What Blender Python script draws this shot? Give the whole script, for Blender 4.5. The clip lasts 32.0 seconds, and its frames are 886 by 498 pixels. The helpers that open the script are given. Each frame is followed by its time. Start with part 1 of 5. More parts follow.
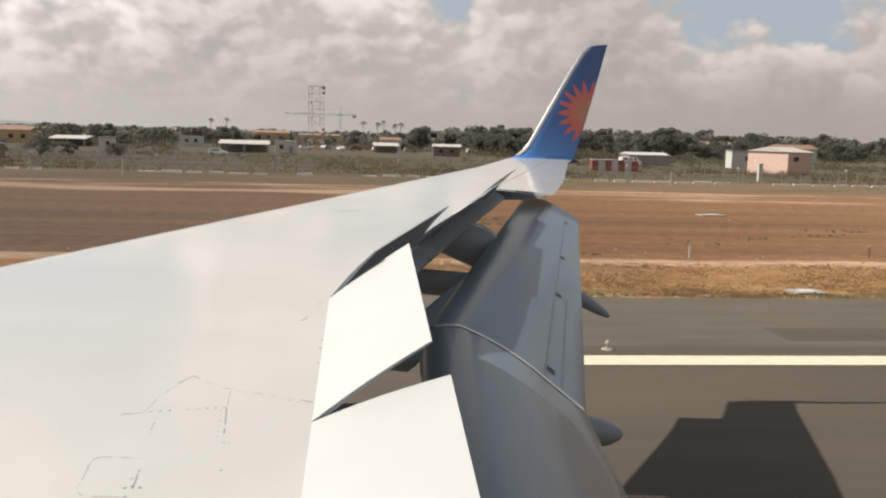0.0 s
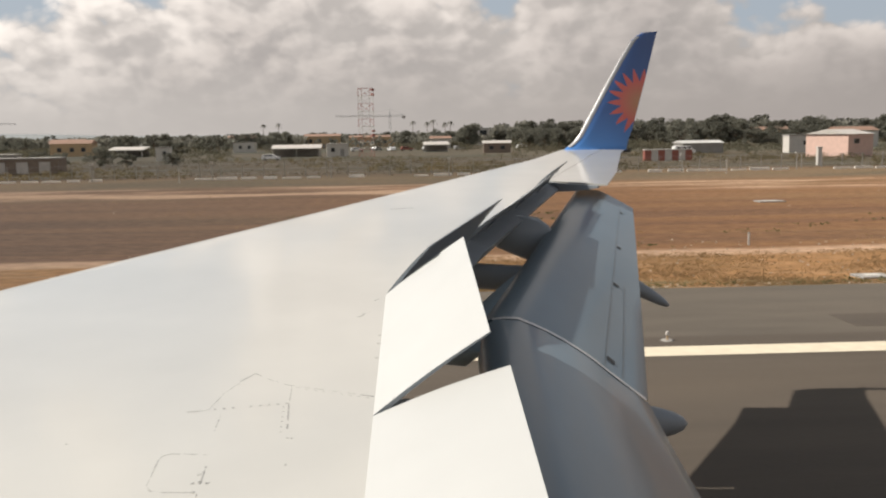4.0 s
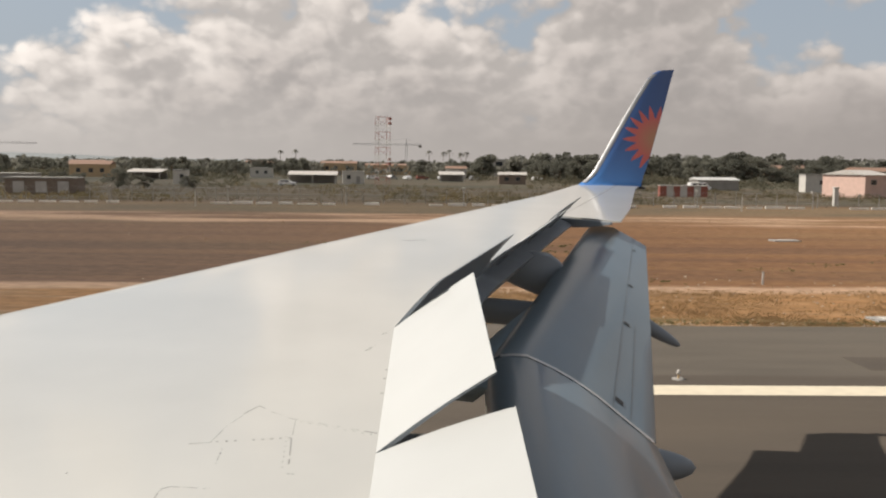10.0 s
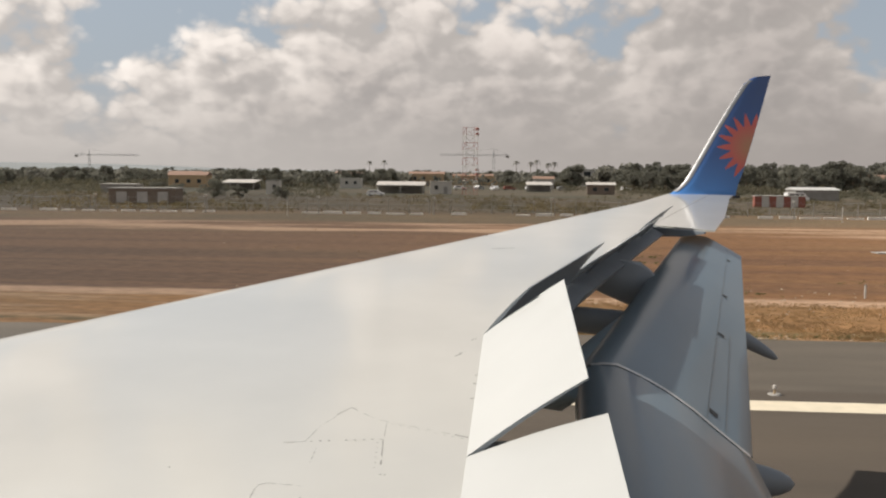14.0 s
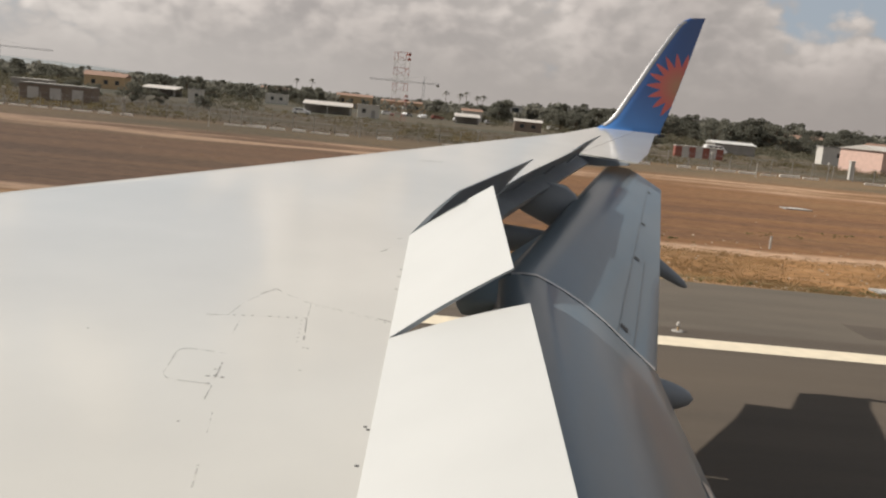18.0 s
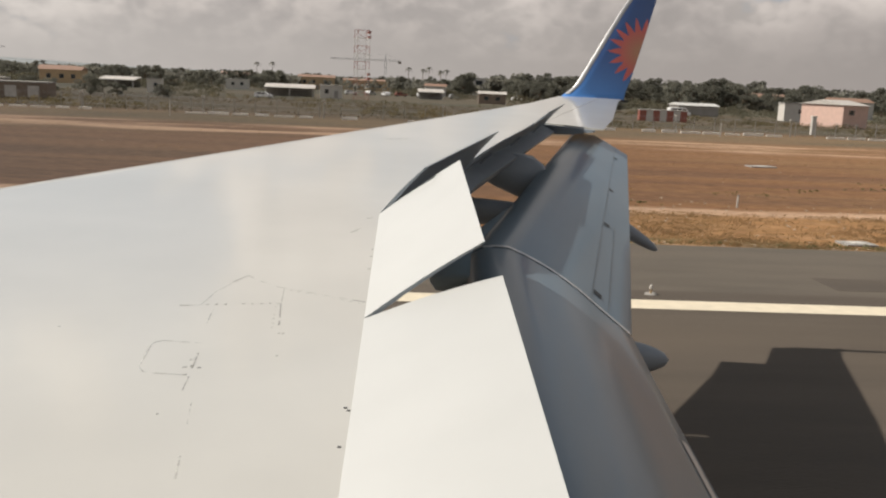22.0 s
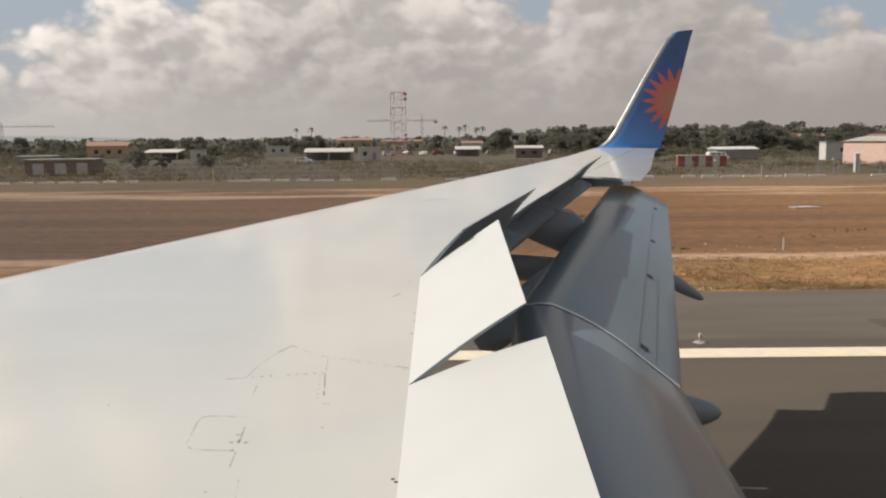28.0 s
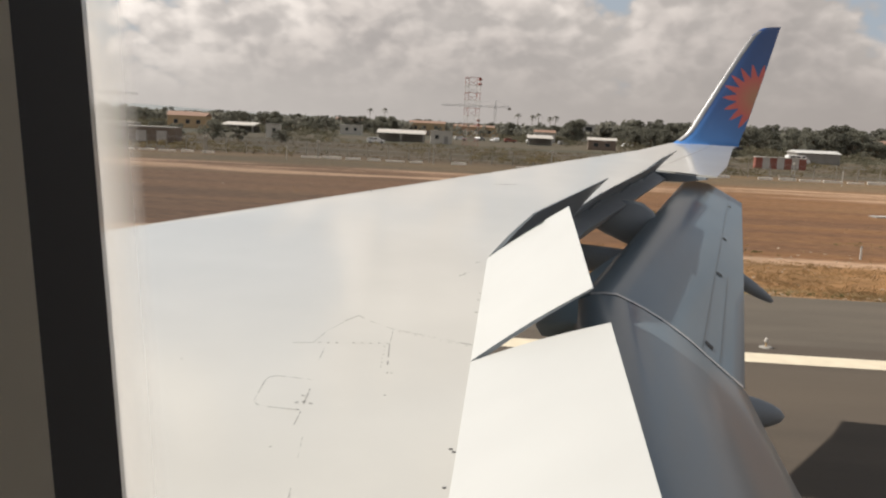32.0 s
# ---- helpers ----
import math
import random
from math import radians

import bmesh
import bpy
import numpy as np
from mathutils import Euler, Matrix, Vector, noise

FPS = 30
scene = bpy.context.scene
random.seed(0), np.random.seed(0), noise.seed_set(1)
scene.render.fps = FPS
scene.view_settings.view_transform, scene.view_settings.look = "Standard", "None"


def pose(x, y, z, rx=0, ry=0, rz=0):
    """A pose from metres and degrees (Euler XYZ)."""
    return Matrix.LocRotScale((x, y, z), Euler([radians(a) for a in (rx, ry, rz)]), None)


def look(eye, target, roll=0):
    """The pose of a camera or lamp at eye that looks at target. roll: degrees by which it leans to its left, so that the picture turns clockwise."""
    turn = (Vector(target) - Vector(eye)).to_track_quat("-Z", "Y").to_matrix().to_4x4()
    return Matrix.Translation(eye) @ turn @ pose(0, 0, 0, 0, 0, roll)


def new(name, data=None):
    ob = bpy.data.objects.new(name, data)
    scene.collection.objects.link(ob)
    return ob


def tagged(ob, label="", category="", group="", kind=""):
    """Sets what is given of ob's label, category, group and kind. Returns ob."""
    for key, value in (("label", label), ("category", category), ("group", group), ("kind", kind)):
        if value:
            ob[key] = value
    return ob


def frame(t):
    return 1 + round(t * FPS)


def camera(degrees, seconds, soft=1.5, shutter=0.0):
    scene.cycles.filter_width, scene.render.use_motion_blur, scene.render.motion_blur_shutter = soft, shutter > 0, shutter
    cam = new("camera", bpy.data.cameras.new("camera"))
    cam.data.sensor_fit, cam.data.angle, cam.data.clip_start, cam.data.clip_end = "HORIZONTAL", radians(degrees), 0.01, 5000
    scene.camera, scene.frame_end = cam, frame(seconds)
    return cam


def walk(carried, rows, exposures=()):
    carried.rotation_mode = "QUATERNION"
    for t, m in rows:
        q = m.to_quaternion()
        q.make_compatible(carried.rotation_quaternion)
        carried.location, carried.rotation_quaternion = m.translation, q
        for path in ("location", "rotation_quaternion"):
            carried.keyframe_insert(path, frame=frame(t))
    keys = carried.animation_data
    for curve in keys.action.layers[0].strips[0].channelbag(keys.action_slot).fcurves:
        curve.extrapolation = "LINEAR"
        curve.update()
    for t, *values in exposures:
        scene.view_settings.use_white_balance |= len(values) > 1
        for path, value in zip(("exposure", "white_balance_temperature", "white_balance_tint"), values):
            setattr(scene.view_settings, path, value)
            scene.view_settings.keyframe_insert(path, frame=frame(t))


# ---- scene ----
# ---------- camera and its path ----------
PATH = [
    (0.0, (0.039, 0.029, 5.393), (0.991, 9.903, 4.131), 1.48),
    (0.5, (0.037, 0.052, 5.380), (0.830, 9.930, 4.036), 1.12),
    (1.0, (0.043, 0.043, 5.367), (0.625, 9.930, 3.988), 0.49),
    (1.5, (0.038, 0.031, 5.359), (0.426, 9.923, 3.950), -0.01),
    (2.0, (0.036, 0.035, 5.335), (0.242, 9.954, 4.085), 0.15),
    (2.5, (0.018, 0.049, 5.348), (0.168, 9.978, 4.173), 2.01),
    (4.5, (0.037, 0.041, 5.359), (0.417, 9.947, 4.045), -1.48),
    (5.0, (0.038, 0.039, 5.344), (0.393, 9.959, 4.132), -0.99),
    (5.5, (0.044, 0.045, 5.372), (0.358, 9.943, 3.983), 0.02),
    (6.0, (0.028, 0.006, 5.367), (0.361, 9.870, 3.757), 0.80),
    (6.5, (0.042, 0.035, 5.368), (0.291, 9.878, 3.623), 0.69),
    (7.0, (0.032, 0.032, 5.357), (0.297, 9.901, 3.766), 0.34),
    (7.5, (0.038, 0.039, 5.356), (0.461, 9.922, 3.887), 0.66),
    (8.0, (0.027, 0.039, 5.334), (0.459, 9.925, 3.891), -0.21),
    (8.5, (0.037, 0.047, 5.339), (0.426, 9.967, 4.138), -1.25),
    (9.0, (0.055, 0.056, 5.389), (0.372, 10.002, 4.398), -1.41),
    (9.5, (0.051, 0.054, 5.392), (0.322, 10.012, 4.525), -1.05),
    (10.0, (0.055, 0.064, 5.396), (0.254, 10.016, 4.438), 0.60),
    (10.5, (0.049, 0.064, 5.400), (0.260, 9.993, 4.232), 2.94),
    (11.0, (0.036, 0.058, 5.386), (0.359, 9.959, 4.026), 3.95),
    (11.5, (0.037, 0.051, 5.371), (0.358, 9.953, 4.008), 2.55),
    (12.0, (0.031, 0.033, 5.357), (0.120, 9.964, 4.185), -0.10),
    (12.5, (0.031, 0.027, 5.337), (-0.340, 9.967, 4.307), -1.84),
    (13.0, (0.034, -0.004, 5.373), (-0.759, 9.921, 4.448), -1.19),
    (13.5, (0.037, 0.044, 5.381), (-0.850, 9.968, 4.534), -0.18),
    (14.0, (0.031, 0.048, 5.368), (-0.753, 9.981, 4.518), 0.46),
    (14.5, (0.034, 0.033, 5.382), (-0.554, 9.985, 4.591), 0.56),
    (16.5, (0.030, -0.020, 5.222), (-0.560, 9.920, 4.720), -4.20),
    (17.0, (-0.007, -0.086, 5.221), (-0.541, 9.911, 4.348), 3.09),
    (17.5, (-0.016, -0.012, 5.172), (-0.290, 9.872, 3.470), 2.60),
    (18.0, (-0.018, -0.003, 5.161), (0.140, 9.866, 3.554), 5.39),
    (18.5, (-0.015, 0.008, 5.188), (0.471, 9.864, 3.571), 5.57),
    (19.0, (-0.025, -0.025, 5.181), (0.435, 9.881, 3.893), 4.07),
    (19.5, (-0.010, 0.008, 5.197), (0.429, 9.951, 4.228), 2.11),
    (20.0, (-0.029, -0.053, 5.172), (-0.014, 9.887, 4.082), 1.92),
    (20.5, (-0.023, -0.001, 5.159), (-0.257, 9.895, 3.738), 2.29),
    (21.0, (-0.016, -0.007, 5.182), (-0.182, 9.844, 3.473), 1.45),
    (21.5, (-0.006, -0.001, 5.189), (0.096, 9.848, 3.460), 1.76),
    (22.0, (-0.012, -0.008, 5.164), (0.479, 9.807, 3.313), 2.44),
    (22.5, (-0.013, 0.007, 5.183), (0.625, 9.832, 3.430), 1.79),
    (23.0, (-0.002, -0.003, 5.170), (0.501, 9.899, 3.869), -0.09),
    (23.5, (-0.013, -0.027, 5.196), (0.236, 9.915, 4.145), 0.91),
    (24.0, (-0.005, -0.006, 5.185), (0.048, 9.950, 4.248), 1.18),
    (24.5, (-0.005, 0.002, 5.188), (0.088, 9.967, 4.348), 1.00),
    (25.0, (-0.009, -0.008, 5.185), (0.082, 9.955, 4.329), 0.20),
    (25.5, (-0.010, -0.014, 5.194), (-0.020, 9.934, 4.174), 0.67),
    (27.5, (0.007, -0.004, 5.190), (-0.099, 9.929, 4.033), 0.31),
    (28.0, (0.000, 0.000, 5.200), (0.000, 9.924, 3.969), -0.55),
    (28.5, (0.011, -0.002, 5.185), (-0.124, 9.912, 3.883), -0.16),
    (29.0, (0.006, -0.006, 5.189), (-0.168, 9.892, 3.777), 0.64),
    (29.5, (0.004, -0.004, 5.187), (-0.084, 9.886, 3.713), 1.04),
    (30.0, (0.002, -0.007, 5.181), (-0.032, 9.871, 3.626), 1.28),
    (30.5, (0.000, -0.004, 5.185), (-0.039, 9.872, 3.612), 1.15),
    (31.0, (-0.004, -0.003, 5.187), (-0.125, 9.888, 3.716), 1.17),
    (31.5, (-0.010, -0.056, 5.168), (-0.466, 9.883, 3.792), 1.90),
    (32.0, (-0.022, -0.052, 5.167), (-0.754, 9.822, 3.766), 2.57),
]
cam = camera(53.36, 32.0, soft=2.2)
EXPOSURES = [(t, stops, 6740, 10.5) for t, stops in ((0.0, 0.26), (5.0, 0.20), (9.0, 0.14), (13.0, 0.12), (18.0, 0.06), (28.0, 0.06), (30.5, 0.0), (31.0, 0.0), (32.0, 0.17))]
walk(cam, [(t, look(eye, target, roll)) for t, eye, target, roll in PATH], EXPOSURES)

# ---------- light ----------
SUN_TO = Vector((-0.986, 0.24, 1.03)).normalized()     # from the ground towards the sun
sun = new("sun", bpy.data.lights.new("sun", "SUN"))
sun.data.energy, sun.data.angle, sun.data.color = 5.3, radians(0.6), (1.0, 0.95, 0.885)
sun.matrix_world = look((0, 0, 60), tuple(Vector((0, 0, 60)) - SUN_TO * 10))

world = bpy.data.worlds.new("sky")
world.use_nodes = True
scene.world = world


def sky_nodes():
    nt = world.node_tree
    N, L = nt.nodes, nt.links
    N.clear()

    def node(kind, **kw):
        n = N.new(kind)
        for k, v in kw.items():
            if k == "op":
                n.operation = v
            else:
                n.inputs[k].default_value = v
        return n

    out = N.new("ShaderNodeOutputWorld")
    bg = N.new("ShaderNodeBackground")
    L.new(bg.outputs[0], out.inputs[0])
    sky = N.new("ShaderNodeTexSky")
    sky.sky_type, sky.sun_disc = "NISHITA", False
    sky.sun_elevation = math.asin(SUN_TO.z)
    sky.sun_rotation = math.atan2(SUN_TO.x, SUN_TO.y)
    sky.dust_density, sky.air_density = 1.5, 1.2
    skyv = N.new("ShaderNodeVectorMath")
    skyv.operation = "SCALE"
    skyv.inputs["Scale"].default_value = 0.10
    L.new(sky.outputs[0], skyv.inputs[0])
    co = N.new("ShaderNodeTexCoord")
    d = co.outputs["Generated"]
    sep = N.new("ShaderNodeSeparateXYZ")
    L.new(d, sep.inputs[0])

    def maths(op, a, b):
        n = N.new("ShaderNodeMath")
        n.operation = op
        for i, v in enumerate((a, b)):
            if isinstance(v, (int, float)):
                n.inputs[i].default_value = v
            else:
                L.new(v, n.inputs[i])
        return n.outputs[0]

    def smooth(v, lo, hi, a=0.0, b=1.0):
        n = N.new("ShaderNodeMapRange")
        n.interpolation_type = "SMOOTHSTEP"
        L.new(v, n.inputs["Value"])
        for k, x in (("From Min", lo), ("From Max", hi), ("To Min", a), ("To Max", b)):
            n.inputs[k].default_value = x
        return n.outputs[0]

    def mix(fac, a, b):
        n = N.new("ShaderNodeMix")
        n.data_type = "RGBA"
        L.new(fac, n.inputs["Factor"])
        for sock, v in ((n.inputs[6], a), (n.inputs[7], b)):
            if isinstance(v, tuple):
                sock.default_value = (*v, 1)
            else:
                L.new(v, sock)
        return n.outputs[2]

    # cloud space: a cylinder round the eye, so that puffs keep their shape
    flat = N.new("ShaderNodeVectorMath")
    flat.operation = "MULTIPLY"
    flat.inputs[1].default_value = (1, 1, 0)
    L.new(d, flat.inputs[0])
    unit = N.new("ShaderNodeVectorMath")
    unit.operation = "NORMALIZE"
    L.new(flat.outputs[0], unit.inputs[0])
    rise = N.new("ShaderNodeCombineXYZ")
    L.new(maths("MULTIPLY", maths("POWER", maths("MAXIMUM", sep.outputs["Z"], 0.001), 0.90), 1.25), rise.inputs["Z"])
    space = N.new("ShaderNodeVectorMath")
    space.operation = "ADD"
    L.new(unit.outputs[0], space.inputs[0])
    L.new(rise.outputs[0], space.inputs[1])

    def noise_at(vec, scale, detail=0.0, rough=0.5):
        t = N.new("ShaderNodeTexNoise")
        t.inputs["Scale"].default_value, t.inputs["Detail"].default_value = scale, detail
        t.inputs["Roughness"].default_value = rough
        L.new(vec, t.inputs["Vector"])
        return t

    def billows(offset):
        """Heaped round heads of four sizes, each a dome."""
        m = N.new("ShaderNodeMapping")
        m.inputs["Location"].default_value = offset
        L.new(space.outputs[0], m.inputs[0])
        curl = noise_at(m.outputs[0], 16.0, 4.0)
        warp = N.new("ShaderNodeMix")
        warp.data_type, warp.blend_type = "RGBA", "LINEAR_LIGHT"
        warp.inputs["Factor"].default_value = 0.016
        L.new(m.outputs[0], warp.inputs[6])
        L.new(curl.outputs["Color"], warp.inputs[7])
        total = None
        for scale, weight in ((8.0, 0.62), (17.0, 0.40), (36.0, 0.24), (78.0, 0.13)):
            v = N.new("ShaderNodeTexVoronoi")
            v.feature = "SMOOTH_F1"
            v.inputs["Scale"].default_value, v.inputs["Smoothness"].default_value = scale, 0.25
            L.new(warp.outputs[2], v.inputs["Vector"])
            dome = maths("MULTIPLY", maths("SUBTRACT", 1.0, maths("POWER", v.outputs["Distance"], 2.0)), weight)
            total = maths("ADD", total, dome) if total else dome
        return m.outputs[0], total

    OFF = (1.15, 0.20, 0.65)
    plain, here = billows(OFF)
    toward = billows((OFF[0] - 0.010, OFF[1], OFF[2] + 0.015))[1]
    far_toward = billows((OFF[0] - 0.030, OFF[1], OFF[2] + 0.046))[1]
    wide = noise_at(plain, 3.6, 3.0).outputs["Fac"]
    wisp = maths("SUBTRACT", noise_at(plain, 30.0, 6.0, 0.6).outputs["Fac"], 0.5)
    side = smooth(sep.outputs["X"], -0.55, 0.50)                     # the sun stands on the -x side
    high = smooth(sep.outputs["Z"], 0.05, 0.20)
    cover = maths("ADD", maths("MULTIPLY", maths("SUBTRACT", wide, 0.5), 2.2), maths("MULTIPLY", maths("SUBTRACT", here, 1.02), 0.85))
    cover = maths("ADD", cover, maths("ADD", maths("MULTIPLY", side, 0.26), 0.34))
    cover = maths("SUBTRACT", cover, maths("MULTIPLY", high, 0.40))
    cover = maths("ADD", cover, maths("MULTIPLY", wisp, 0.22))
    mask = smooth(cover, -0.05, 0.16)
    relief = maths("ADD", maths("SUBTRACT", here, toward), maths("MULTIPLY", maths("SUBTRACT", here, far_toward), 0.55))
    glow = smooth(maths("ADD", relief, maths("MULTIPLY", wisp, 0.20)), -0.26, 0.42)
    thick = smooth(cover, 0.15, 0.80)
    shade = mix(thick, mix(side, (0.49, 0.465, 0.45), (0.41, 0.385, 0.37)), mix(side, (0.375, 0.355, 0.35), (0.300, 0.28, 0.275)))
    bright = mix(thick, mix(side, (0.98, 0.92, 0.87), (0.66, 0.61, 0.58)), mix(side, (0.70, 0.65, 0.615), (0.45, 0.415, 0.40)))
    cloud = mix(glow, shade, bright)
    gap = mix(smooth(sep.outputs["Z"], 0.05, 0.35, 0.88, 0.60), skyv.outputs[0], (0.335, 0.39, 0.465))
    col = mix(mask, gap, cloud)
    col = mix(smooth(sep.outputs["Z"], 0.30, 0.62, 0.0, 0.80), col, (0.222, 0.243, 0.280))    # unseen sky overhead, dimmed and blued to deepen the shadows
    haze = smooth(sep.outputs["Z"], 0.010, 0.110, 0.94, 0.06)
    col = mix(haze, col, mix(side, (0.475, 0.452, 0.437), (0.335, 0.308, 0.295)))
    L.new(col, bg.inputs["Color"])
    bg.inputs["Strength"].default_value = 1.0


sky_nodes()


# ---------- materials ----------
def material(name, base, rough=0.6, metal=0.0, vary=0.0, scale=4.0, stretch=(1, 1, 1), second=None, second_scale=0.6,
             bump=0.0, bump_scale=40.0, coat=0.0, coat_rough=0.12, randomise=0.0, spec=0.5):
    """A principled material with grain and larger stains. base and second are colours."""
    m = bpy.data.materials.new(name)
    m.use_nodes = True
    nt = m.node_tree
    N, L = nt.nodes, nt.links
    b = N["Principled BSDF"]
    b.inputs["Roughness"].default_value, b.inputs["Metallic"].default_value = rough, metal
    b.inputs["Coat Weight"].default_value = coat
    b.inputs["Coat Roughness"].default_value = coat_rough
    b.inputs["Specular IOR Level"].default_value = spec
    co = N.new("ShaderNodeTexCoord")
    mp = N.new("ShaderNodeMapping")
    mp.inputs["Scale"].default_value = stretch
    L.new(co.outputs["Object"], mp.inputs[0])

    def tex(s, detail=6.0):
        t = N.new("ShaderNodeTexNoise")
        t.inputs["Scale"].default_value, t.inputs["Detail"].default_value = s, detail
        L.new(mp.outputs[0], t.inputs["Vector"])
        return t.outputs["Fac"]

    def mixed(fac, a, c, kind="MIX"):
        n = N.new("ShaderNodeMix")
        n.data_type, n.blend_type = "RGBA", kind
        if isinstance(fac, float):
            n.inputs["Factor"].default_value = fac
        else:
            L.new(fac, n.inputs["Factor"])
        for sock, v in ((n.inputs[6], a), (n.inputs[7], c)):
            if isinstance(v, tuple):
                sock.default_value = (*v, 1)
            else:
                L.new(v, sock)
        return n.outputs[2]

    def ramp(v, lo, hi, a=0.0, c=1.0):
        n = N.new("ShaderNodeMapRange")
        L.new(v, n.inputs["Value"])
        for k, x in (("From Min", lo), ("From Max", hi), ("To Min", a), ("To Max", c)):
            n.inputs[k].default_value = x
        return n.outputs[0]

    col = base
    if second:
        col = mixed(ramp(tex(second_scale), 0.38, 0.62), base, second)
    if vary:
        g = ramp(tex(scale, 9.0), 0.25, 0.75, 1 - vary, 1 + vary)
        comb = N.new("ShaderNodeCombineColor")
        for i in range(3):
            L.new(g, comb.inputs[i])
        col = mixed(1.0, col, comb.outputs[0], "MULTIPLY")
    if randomise:
        info = N.new("ShaderNodeObjectInfo")
        g = ramp(info.outputs["Random"], 0.0, 1.0, 1 - randomise, 1 + randomise)
        comb = N.new("ShaderNodeCombineColor")
        for i in range(3):
            L.new(g, comb.inputs[i])
        col = mixed(1.0, col, comb.outputs[0], "MULTIPLY")
    if isinstance(col, tuple):
        b.inputs["Base Color"].default_value = (*col, 1)
    else:
        L.new(col, b.inputs["Base Color"])
    if bump:
        bp = N.new("ShaderNodeBump")
        bp.inputs["Strength"].default_value = bump
        bp.inputs["Distance"].default_value = 0.02
        L.new(tex(bump_scale, 8.0), bp.inputs["Height"])
        L.new(bp.outputs[0], b.inputs["Normal"])
    return m


M = {}
M["paint"] = material("wing_paint", (0.498, 0.490, 0.452), 0.28, vary=0.05, scale=1.3, second=(0.466, 0.458, 0.423), second_scale=0.5, coat=0.75, coat_rough=0.10)
M["spoiler"] = material("spoiler_paint", (0.438, 0.445, 0.432), 0.46, vary=0.03, scale=2.0)
M["under"] = material("underside_paint", (0.215, 0.245, 0.275), 0.5, vary=0.08, scale=3.0)
# darker, bluer than the lit flap: spoiler shade is put into the base colour
M["flap"] = material("shade_toned_flap_paint", (0.108, 0.152, 0.184), 0.36, vary=0.14, scale=1.1, second=(0.088, 0.126, 0.153), second_scale=0.7, stretch=(1, 0.35, 1), coat=0.30, coat_rough=0.12)
# flap nose base lightened: paints light onto a part that lies in shade
M["light_nose"] = material("lightened_nose_paint", (0.20, 0.275, 0.325), 0.65, vary=0.1, scale=2.0)
M["flap_edge"] = material("bare_metal_edge", (0.52, 0.52, 0.51), 0.3, metal=0.5, vary=0.08, scale=5)
M["dark"] = material("dark_seal", (0.035, 0.035, 0.037), 0.7)
M["seam"] = material("panel_gap", (0.30, 0.295, 0.275), 0.4, vary=0.4, scale=9.0, coat=0.2)
M["faint"] = material("faint_panel_gap", (0.445, 0.440, 0.408), 0.28, vary=0.25, scale=7.0, coat=0.45)
M["flap_gap"] = material("flap_joint", (0.15, 0.155, 0.16), 0.6, vary=0.2, scale=6.0)
M["chrome"] = material("polished_edge", (0.24, 0.245, 0.25), 0.38, metal=0.6, vary=0.15, scale=6.0)
M["blue"] = material("blue_paint", (0.050, 0.140, 0.39), 0.35, vary=0.05, scale=2, coat=0.3)
M["cabin"] = material("cabin_plastic", (0.62, 0.58, 0.50), 0.6, vary=0.05, scale=10)
M["gasket"] = material("black_rubber", (0.012, 0.013, 0.016), 0.75)
M["acrylic"] = material("frosted_pane_edge", (0.90, 0.88, 0.84), 0.55, vary=0.05, scale=20)
M["runway"] = material("runway_asphalt", (0.079, 0.0605, 0.042), 0.85, vary=0.18, scale=0.8, second=(0.063, 0.0495, 0.036), second_scale=0.12,
                       stretch=(0.16, 1, 1), bump=0.4, bump_scale=30)
M["shoulder"] = material("shoulder_asphalt", (0.094, 0.0765, 0.057), 0.9, vary=0.2, scale=0.7, second=(0.079, 0.066, 0.050), second_scale=0.15,
                         stretch=(0.25, 1, 1), bump=0.4, bump_scale=25)
M["line"] = material("road_paint", (0.60, 0.53, 0.40), 0.7, vary=0.10, scale=3)
M["white"] = material("white_render", (0.50, 0.475, 0.43), 0.8, vary=0.08, scale=1.2)
M["pink"] = material("pink_render", (0.58, 0.40, 0.33), 0.85, vary=0.08, scale=1.2)
M["ochre"] = material("ochre_render", (0.44, 0.32, 0.19), 0.85, vary=0.1, scale=1.0)
M["grey"] = material("concrete", (0.28, 0.265, 0.24), 0.9, vary=0.14, scale=1.0)
M["mud"] = material("mud_brick", (0.20, 0.155, 0.12), 0.9, vary=0.2, scale=1.5)
M["tile"] = material("terracotta_roof", (0.245, 0.15, 0.105), 0.85, vary=0.2, scale=2)
M["sheet"] = material("corrugated_roof", (0.45, 0.42, 0.38), 0.6, vary=0.15, scale=1)
M["glass"] = material("dark_glass", (0.03, 0.035, 0.04), 0.1)
M["red"] = material("red_paint", (0.27, 0.085, 0.06), 0.55, vary=0.1, scale=3)
M["steel"] = material("galvanised_steel", (0.42, 0.42, 0.42), 0.45, metal=0.6, vary=0.1, scale=6)
M["carpaint"] = material("white_car_paint", (0.80, 0.80, 0.79), 0.25, coat=0.6)
M["stone"] = material("pale_stone", (0.44, 0.35, 0.255), 0.9, vary=0.2, scale=6)
M["tyre"] = material("tyre_rubber", (0.02, 0.02, 0.02), 0.9)
M["bark"] = material("bark", (0.13, 0.095, 0.065), 0.9, vary=0.3, scale=5, bump=0.4, bump_scale=18)
# leaf and farleaf are paled: distance haze is put into their colours
M["leaf"] = material("foliage", (0.150, 0.150, 0.118), 0.85, vary=0.25, scale=0.8, second=(0.164, 0.158, 0.124), second_scale=0.5, randomise=0.22)
M["farleaf"] = material("hazed_far_foliage", (0.185, 0.183, 0.150), 0.85, vary=0.35, scale=0.10, second=(0.200, 0.192, 0.158), second_scale=0.03)
